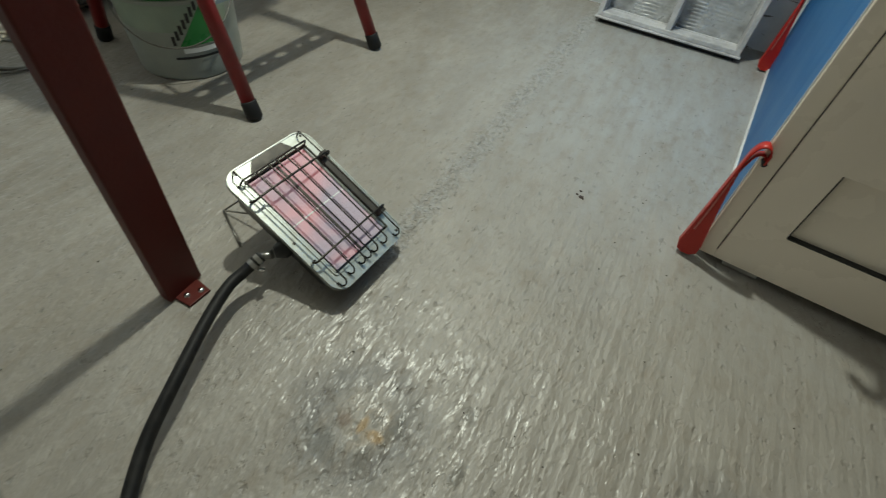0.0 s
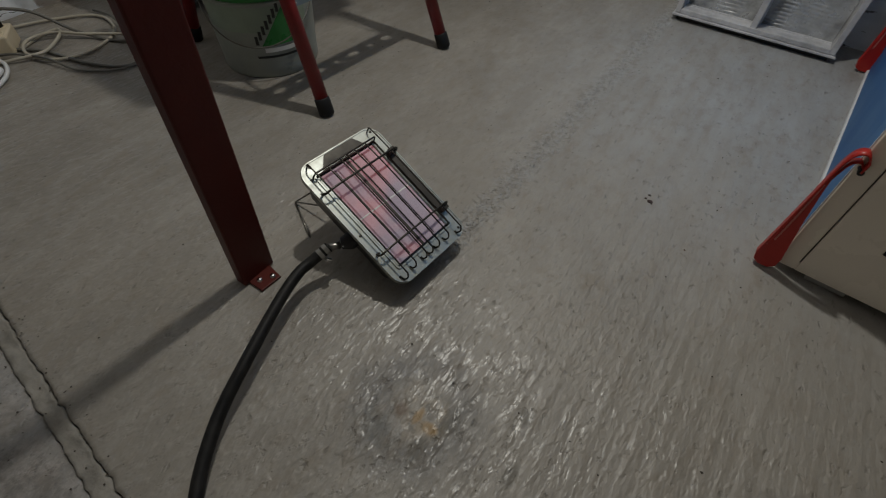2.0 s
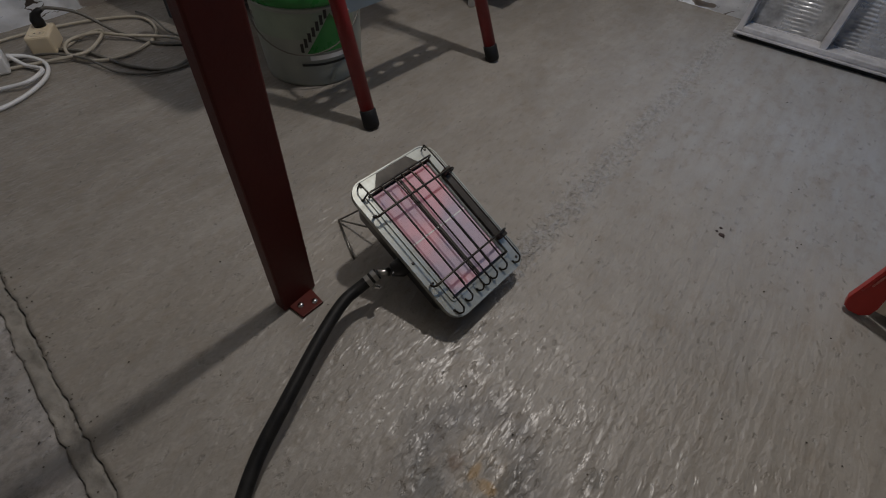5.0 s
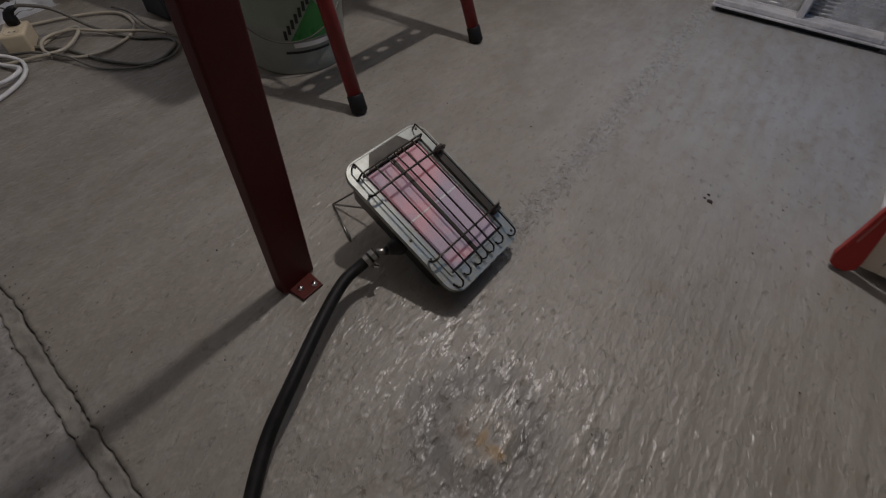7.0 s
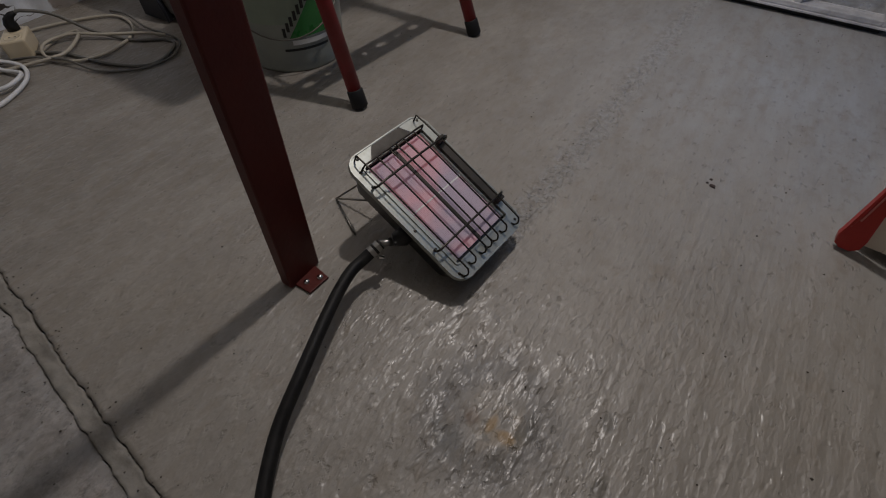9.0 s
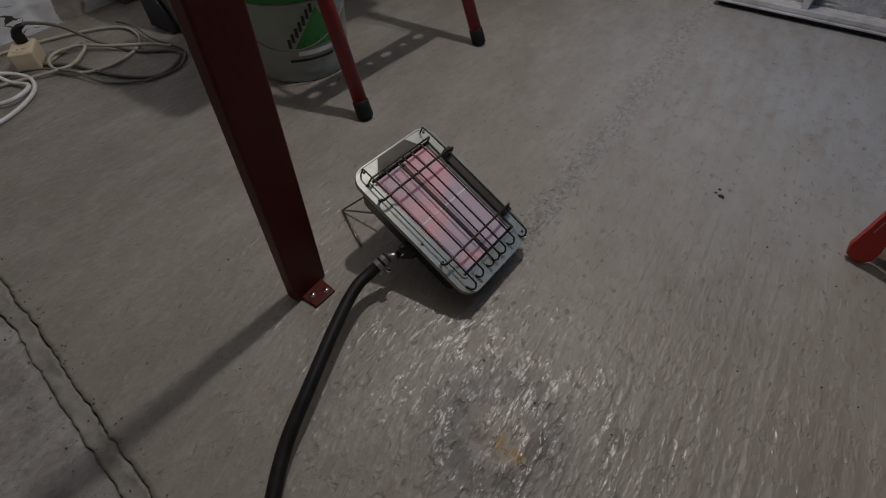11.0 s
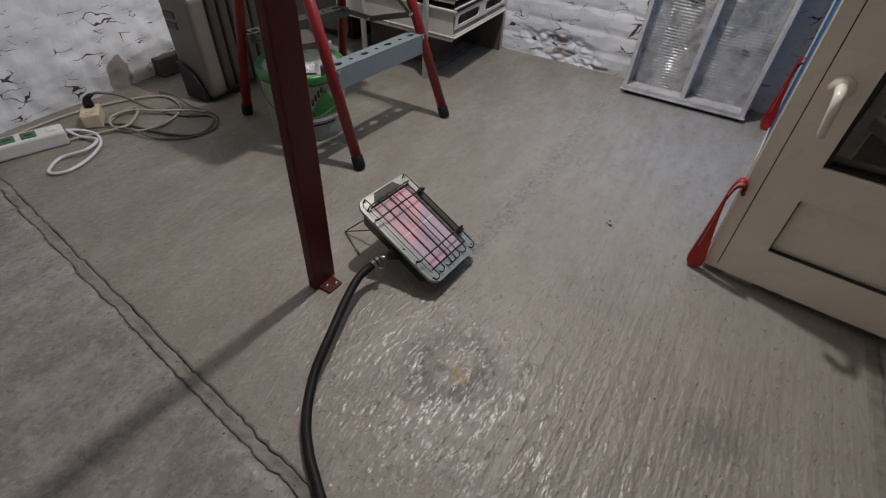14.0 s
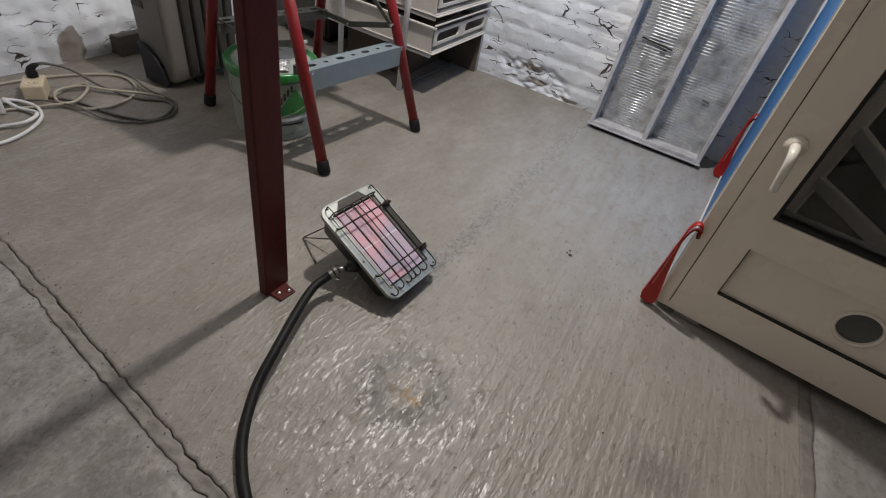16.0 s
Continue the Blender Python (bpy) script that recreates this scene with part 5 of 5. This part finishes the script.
def strap(m, label):
    """A flat red carrying strap: doubled band, pinned above, hanging to the floor."""
    t = thing("carrying_strap", m, label, "strap", "carrying straps")

    def ribbon(pts, w0, w1, th=0.0022):
        ps = spline(pts, 6)
        bm = bmesh.new()
        rows = []
        for i, p in enumerate(ps):
            tn = (ps[min(i + 1, len(ps) - 1)] - ps[max(i - 1, 0)]).normalized()
            side = Vector((0, 1, 0))
            nn = tn.cross(side).normalized()
            w = w0 + (w1 - w0) * i / (len(ps) - 1)
            rows.append([bm.verts.new(p + side * sy * w / 2 + nn * sn * th / 2) for sy, sn in ((-1, -1), (1, -1), (1, 1), (-1, 1))])
        for a, b in zip(rows, rows[1:]):
            for k in range(4):
                bm.faces.new((a[k], a[(k + 1) % 4], b[(k + 1) % 4], b[k]))
        bm.faces.new(rows[0][::-1])
        bm.faces.new(rows[-1])
        bmesh.ops.recalc_face_normals(bm, faces=bm.faces)
        return bm

    fold = [(-0.004, 0, 0.226), (-0.003, 0, 0.242), (-0.011, 0, 0.253), (-0.021, 0, 0.250), (-0.027, 0, 0.235), (-0.029, 0, 0.21), (-0.031, 0, 0.16), (-0.033, 0, 0.10), (-0.035, 0, 0.05)]
    part("band", ribbon(fold, 0.020, 0.014), M_STRAP, t, "", True)
    # lower half folded flat against itself: a teardrop lobe, broad at the floor
    lobe = [(-0.0385, 0.045), (-0.0400, 0.026), (-0.036, 0.010), (-0.026, 0.003), (-0.010, 0.003), (-0.001, 0.012), (-0.001, 0.030), (-0.006, 0.060), (-0.014, 0.110), (-0.021, 0.160), (-0.0255, 0.205), (-0.0305, 0.205), (-0.033, 0.15), (-0.036, 0.09)]
    bm = outline(lobe, -0.006, 0.006, bevel=0.002)
    bmesh.ops.transform(bm, verts=bm.verts, matrix=Matrix.Rotation(radians(90), 4, "X"))
    part("fold", bm, M_STRAP, t)
    # raised fold edge; its highlight is put into the pale colour
    part("crease", tube(spline([(-0.0285, -0.006, 0.19), (-0.0285, -0.0066, 0.14), (-0.029, -0.0066, 0.10), (-0.030, -0.006, 0.065)], 6), 0.0014, 6), M_FOLDGLINT, t, "raised fold edge with its highlight as a pale colour", True)
    part("band", ribbon([(-0.004, 0.004, 0.228), (-0.010, 0.004, 0.236), (-0.020, 0.004, 0.228), (-0.026, 0.004, 0.19), (-0.027, 0.004, 0.14)], 0.012, 0.012), M_STRAP, t, "", True)
    part("pin", tube([(-0.004, -0.008, 0.226), (-0.004, 0.012, 0.226)], 0.0045, 10), M_SEAL, t)


M_FOLDGLINT = material("fold_highlight", (0.62, 0.20, 0.17), 0.35, grain=0.3, scale=80)
strap(Matrix.Translation((0.692, 0.546, 0)), "red folded carrying strap at the foot of the cream door")
strap(Matrix.Translation((0.789, 1.435, 0)) @ Matrix.Rotation(radians(8), 4, "Z"), "red folded carrying strap by the wall behind the blue panel")


# ---------- cream door with vent panel ----------
def bar(x0, x1, z0, z1, y0, y1, bevel=0.006):
    return box(x0, x1, y0, y1, z0, z1, bevel, 3)


M_SMOKE = glass("smoked_glass", 0.02, (0.95, 0.94, 0.92), spec=0.2)
M_LEVER = material("lever_plastic", (0.80, 0.77, 0.70), 0.3, grain=0.2, scale=40)


def plastic_door():
    t = thing("pvc_door", Matrix.Translation((0.689, 0.559, 0.012)) @ Matrix.Rotation(radians(-6.67), 4, "Z") @ Matrix.Rotation(radians(0.78), 4, "X") @ Matrix.Rotation(radians(-1.59), 4, "Y"), "cream plastic glazed door in its frame with a vented lower panel", "door")
    W, HH = 0.89, 2.05
    fr = 0.0297  # visible width of the outer frame
    frame_ = part("frame", bar(0.0, fr, 0.0, HH, -0.0045, 0.065, 0.0025), M_PVC, t, "cream outer frame")
    part("film", box(-0.0018, -0.0002, 0.004, 0.064, 0.055, HH - 0.01), M_BLUE, frame_, "blue protective film on the frame side")
    part("film_edge", box(-0.0022, 0.0000, 0.0005, 0.0038, 0.050, HH - 0.01), M_FILMEDGE, frame_, "white torn film edge")
    part("frame_rail", bar(fr + 0.0005, W, HH - 0.04, HH, 0.002, 0.065), M_PVC, frame_)
    part("frame_stile", bar(W + 0.0005, W + fr, 0.0, HH, 0.0, 0.065), M_PVC, frame_)
    # sash: sits proud of the frame, with a thin dark gap round it
    sx0, sx1, sz0, sz1 = fr + 0.0016, W - 0.003, 0.002, HH - 0.043
    sw = 0.0720
    sash = part("sash", bar(sx0, sx0 + sw, sz0, sz1, -0.006, 0.05, 0.0007), M_PVC, t, "cream door leaf")
    part("corner_infill", box(fr - 0.003, fr + 0.004, -0.0043, 0.03, 0.002, 0.0188), M_PVC, sash)
    part("gap", box(fr - 0.0002, fr + 0.0014, -0.0030, 0.03, 0.019, HH - 0.04), M_SEAL, sash)
    part("sash_stile", bar(sx1 - sw, sx1, sz0, sz1, -0.006, 0.05, 0.0007), M_PVC, sash)
    part("bottom_rail", bar(sx0 + sw - 0.004, sx1 - sw + 0.004, sz0, 0.0999, -0.0059, 0.049, 0.0007), M_PVC, sash)
    part("middle_rail", bar(sx0 + sw - 0.004, sx1 - sw + 0.004, 0.2336, 0.3114, -0.0059, 0.049, 0.0007), M_PVC, sash)
    part("top_rail", bar(sx0 + sw - 0.004, sx1 - sw + 0.004, sz1 - 0.06, sz1, -0.0059, 0.049, 0.0007), M_PVC, sash)
    # lower panel with a round vent
    px0, px1, pz0, pz1 = sx0 + sw - 0.0005 + 0.001, sx1 - sw - 0.0005 + 0.001, 0.1004, 0.2331
    gx, gz, gr = 0.345, 0.169, 0.037
    bm = bmesh.new()
    n = 48
    ring, sq = [], []
    for k in range(n):
        a = 2 * math.pi * k / n
        c, s = math.cos(a), math.sin(a)
        ring.append((gx + gr * c, gz + gr * s))
        f = min(((px1 - gx) if c > 0 else (gx - px0)) / max(abs(c), 1e-6), ((pz1 - gz) if s > 0 else (gz - pz0)) / max(abs(s), 1e-6))
        sq.append((gx + f * c, gz + f * s))
    corner = [(px1, pz1), (px0, pz1), (px0, pz0), (px1, pz0)]
    ra = [bm.verts.new((x, 0.004, z)) for x, z in ring]
    rb = [bm.verts.new((x, 0.020, z)) for x, z in ring]
    so = [bm.verts.new((x, 0.004, z)) for x, z in sq]
    for k in range(n):
        j = (k + 1) % n
        bm.faces.new((ra[k], ra[j], so[j], so[k]))
        bm.faces.new((ra[k], rb[k], rb[j], ra[j]))
        for c in corner:
            a0 = math.atan2(sq[k][1] - gz, sq[k][0] - gx)
            a1 = math.atan2(sq[j][1] - gz, sq[j][0] - gx)
            ac = math.atan2(c[1] - gz, c[0] - gx)
            if a1 < a0:
                a1 += 2 * math.pi
            if ac < a0:
                ac += 2 * math.pi
            if a0 < ac < a1:
                bm.faces.new((so[k], so[j], bm.verts.new((c[0], 0.004, c[1]))))
    bmesh.ops.recalc_face_normals(bm, faces=bm.faces)
    panel = part("lower_panel", bm, M_PVC, t, "flat cream infill panel with a round vent")
    for x0, x1, z0, z1 in ((px0 - 0.0008, px0 + 0.0012, pz0, pz1), (px0 + 0.0013, px1, pz0 - 0.0012, pz0 + 0.0018)):
        part("gasket", box(x0, x1, -0.0064, 0.0037, z0, z1), M_SEAL, panel, "black rubber gasket")
    bm = lathe([(gr + 0.007, 0.0), (gr + 0.006, 0.003), (gr + 0.001, 0.0045), (gr - 0.001, 0.002), (gr - 0.001, -0.012)], 48)
    bmesh.ops.transform(bm, verts=bm.verts, matrix=Matrix.Translation((gx, 0.0035, gz)) @ Matrix.Rotation(radians(90), 4, "X"))
    vent = part("vent_ring", bm, M_PVC, panel, "cream round vent ring", True)
    bm = lathe([(gr - 0.0012, 0.0), (0, 0.0)], 40)
    bmesh.ops.transform(bm, verts=bm.verts, matrix=Matrix.Translation((gx, 0.009, gz)) @ Matrix.Rotation(radians(90), 4, "X"))
    part("vent_gauze", bm, M_GRILL, panel, "dark grey vent gauze")
    # glazing
    gz0, gz1 = 0.3119, sz1 - 0.0605
    for x0, x1, z0, z1 in ((px0, px0 + 0.007, gz0, gz1), (px1 - 0.007, px1, gz0, gz1), (px0 + 0.0072, px1 - 0.0072, gz0, gz0 + 0.007), (px0 + 0.0072, px1 - 0.0072, gz1 - 0.007, gz1)):
        part("glazing_gasket", box(x0, x1, -0.002, 0.052, z0, z1, 0.001), M_SEAL, sash, "black glazing gasket")
    pane = part("pane", box(px0 + 0.001, px1 - 0.001, 0.010, 0.014, gz0 + 0.001, gz1 - 0.001), M_SMOKE, t, "faintly smoked glass pane")
    pane.visible_shadow = False
    # lever handle
    hz = 0.4715
    hx = sx0 + 0.0165
    hh = part("handle_rose", tube([(hx + 0.014, -0.0055, hz - 0.014), (hx + 0.014, -0.014, hz - 0.014)], 0.0195, 24), M_PVC, t, "cream handle rose", True)
    pts = [(hx + 0.014, -0.012, hz - 0.014), (hx + 0.015, -0.040, hz - 0.016), (hx + 0.017, -0.053, hz - 0.032), (hx + 0.020, -0.052, hz - 0.065), (hx + 0.022, -0.047, hz - 0.088)]
    part("lever", tube(spline(pts, 6), 0.007, 12, radii=[0.0096 - 0.0030 * k / 24 for k in range(25)]), M_LEVER, hh, "cream-white lever handle", True)
    for x, mat, tag in ((0.052, M_BLOCK, "pale plastic packing block under the frame"), (0.62, M_SOOT_REFLECT, "small dark packing block under the frame")):
        part("support_block", box(x, x + 0.062, 0.002, 0.05, -0.0118 - 0.0278 * x, -0.0001, 0.001), mat, t, tag)


M_BLOCK = material("packing_block", (0.36, 0.35, 0.33), 0.6, grain=0.4, scale=40)
plastic_door()


def spare_frame():
    """A second window frame stored behind the glazed door, end-on to it, with a sagging cross bar."""
    t = thing("window_frame", Matrix.Identity(4), "cream plastic window frame stored behind the door", "window frame")

    def member(p, q, w, th, name="member"):
        p, q = Vector(p), Vector(q)
        d = (q - p).normalized()
        side = d.cross(Vector((0.35, 1.0, 0))).normalized() if abs(d.z) > 0.5 else Vector((0, 0, 1))
        nn = d.cross(side).normalized()
        bm = bmesh.new()
        va = [bm.verts.new(e + side * i * w / 2 + nn * j * th / 2) for e in (p, q) for i, j in ((-1, -1), (1, -1), (1, 1), (-1, 1))]
        for f in ((0, 1, 2, 3), (7, 6, 5, 4), (0, 4, 5, 1), (1, 5, 6, 2), (2, 6, 7, 3), (3, 7, 4, 0)):
            bm.faces.new([va[k] for k in f])
        bmesh.ops.recalc_face_normals(bm, faces=bm.faces)
        bmesh.ops.bevel(bm, geom=list(bm.edges), offset=0.004, segments=2, affect="EDGES", profile=0.5)
        part(name, bm, M_PVC, t)

    member((0.890, 0.90, 0.0), (0.902, 0.90, 1.15), 0.034, 0.03, "upright")
    member((1.052, 0.615, 0.0), (1.060, 0.615, 1.15), 0.034, 0.03, "upright")
    member((0.900, 0.884, 0.306), (1.044, 0.632, 0.300), 0.032, 0.02, "rail")
    member((0.902, 0.884, 0.438), (1.044, 0.632, 0.375), 0.036, 0.02, "rail")
    member((0.908, 0.884, 1.10), (1.050, 0.632, 1.10), 0.036, 0.02, "rail")


M_BACKDROP = material("backdrop_black", (0.010, 0.008, 0.007), 0.8, spec=0.08, grain=0.4, scale=30)


# black sheet added behind the glass, standing in for the darkness there
def dark_backdrop():
    t = thing("dark_backdrop", Matrix.Translation((0.84, 1.10, 0.0)), "added black sheet that stands in for the darkness behind the glass", "board")
    part("sheet", box(0.0, 0.86, 0.0, 0.016, 0.0, 1.7, 0.001), M_BACKDROP, t)


dark_backdrop()
spare_frame()


# ---------- loose bits on the floor ----------
def drip(x, y, r, name="paint_drip"):
    t = thing(name, Matrix.Translation((x, y, -0.0012)), "dried dark red-brown drip on the concrete", "stain", "drips on the floor")
    pts = [((r * (1 + 0.3 * noise.noise((k, x * 90, 0)))) * math.cos(k * 0.628), (r * 0.7 * (1 + 0.3 * noise.noise((k, y * 90, 2)))) * math.sin(k * 0.628)) for k in range(10)]
    part("spot", outline(pts, 0.0, 0.0022), M_SPOT, t)


M_SPOT = material("dried_drip", (0.035, 0.018, 0.016), 0.4)
for x, y, r in ((0.457, 0.585, 0.0056), (0.447, 0.589, 0.0025), (0.451, 0.602, 0.0028)):
    drip(x, y, r)


def crumbs():
    """Sand and mortar crumbs."""
    bm = bmesh.new()
    rnd = random.Random(4)
    for _ in range(420):
        x, y = rnd.uniform(-0.9, 0.95), rnd.uniform(-0.6, 1.35)
        if rnd.random() < 0.3:
            x = rnd.uniform(-0.6, 0.4)
            y = JOINT(x) + rnd.uniform(-0.04, 0.04)
        r = rnd.uniform(0.0007, 0.0019)
        vs = [bm.verts.new((x + r * rnd.uniform(0.6, 1.3) * math.cos(a), y + r * rnd.uniform(0.6, 1.3) * math.sin(a), 0)) for a in (0, 1.6, 3.1, 4.7)]
        top = bm.verts.new((x, y, r * 1.1))
        for k in range(4):
            bm.faces.new((vs[k], vs[(k + 1) % 4], top))
    ob = part("floor_crumbs", bm, M_CRUMB)
    tagged(ob, "sand and mortar crumbs scattered on the concrete", "debris", kind="stuff")


M_CRUMB = material("crumb", (0.09, 0.075, 0.06), 0.9, grain=0.5, scale=60)
crumbs()


def seam_grit():
    """Low gravel lumps left standing in the worn seam of the screed."""
    bm = bmesh.new()
    rnd = random.Random(11)
    for _ in range(900):
        y = rnd.triangular(0.20, 1.45, 0.40)
        x = 0.186 + 0.036 * y + rnd.gauss(0, 0.016)
        r = rnd.uniform(0.0025, 0.0075)
        z = floor_height(x, y) - 0.0004
        n, a0, st = rnd.choice((5, 6)), rnd.uniform(0, 6), rnd.uniform(0.6, 1.5)
        vs = [bm.verts.new((x + r * rnd.uniform(0.75, 1.2) * math.cos(a0 + 6.283 * k / n), y + st * r * rnd.uniform(0.75, 1.2) * math.sin(a0 + 6.283 * k / n), z)) for k in range(n)]
        hi = [bm.verts.new((x + (v.co.x - x) * 0.5, y + (v.co.y - y) * 0.5, z + r * rnd.uniform(0.16, 0.30))) for v in vs]
        for k in range(n):
            bm.faces.new((vs[k], vs[(k + 1) % n], hi[(k + 1) % n], hi[k]))
        bm.faces.new(hi)
    ob = part("seam_grit", bm, M_FLOOR)
    tagged(ob, "gravel lumps in the worn seam of the concrete", "gravel", kind="stuff")


seam_grit()
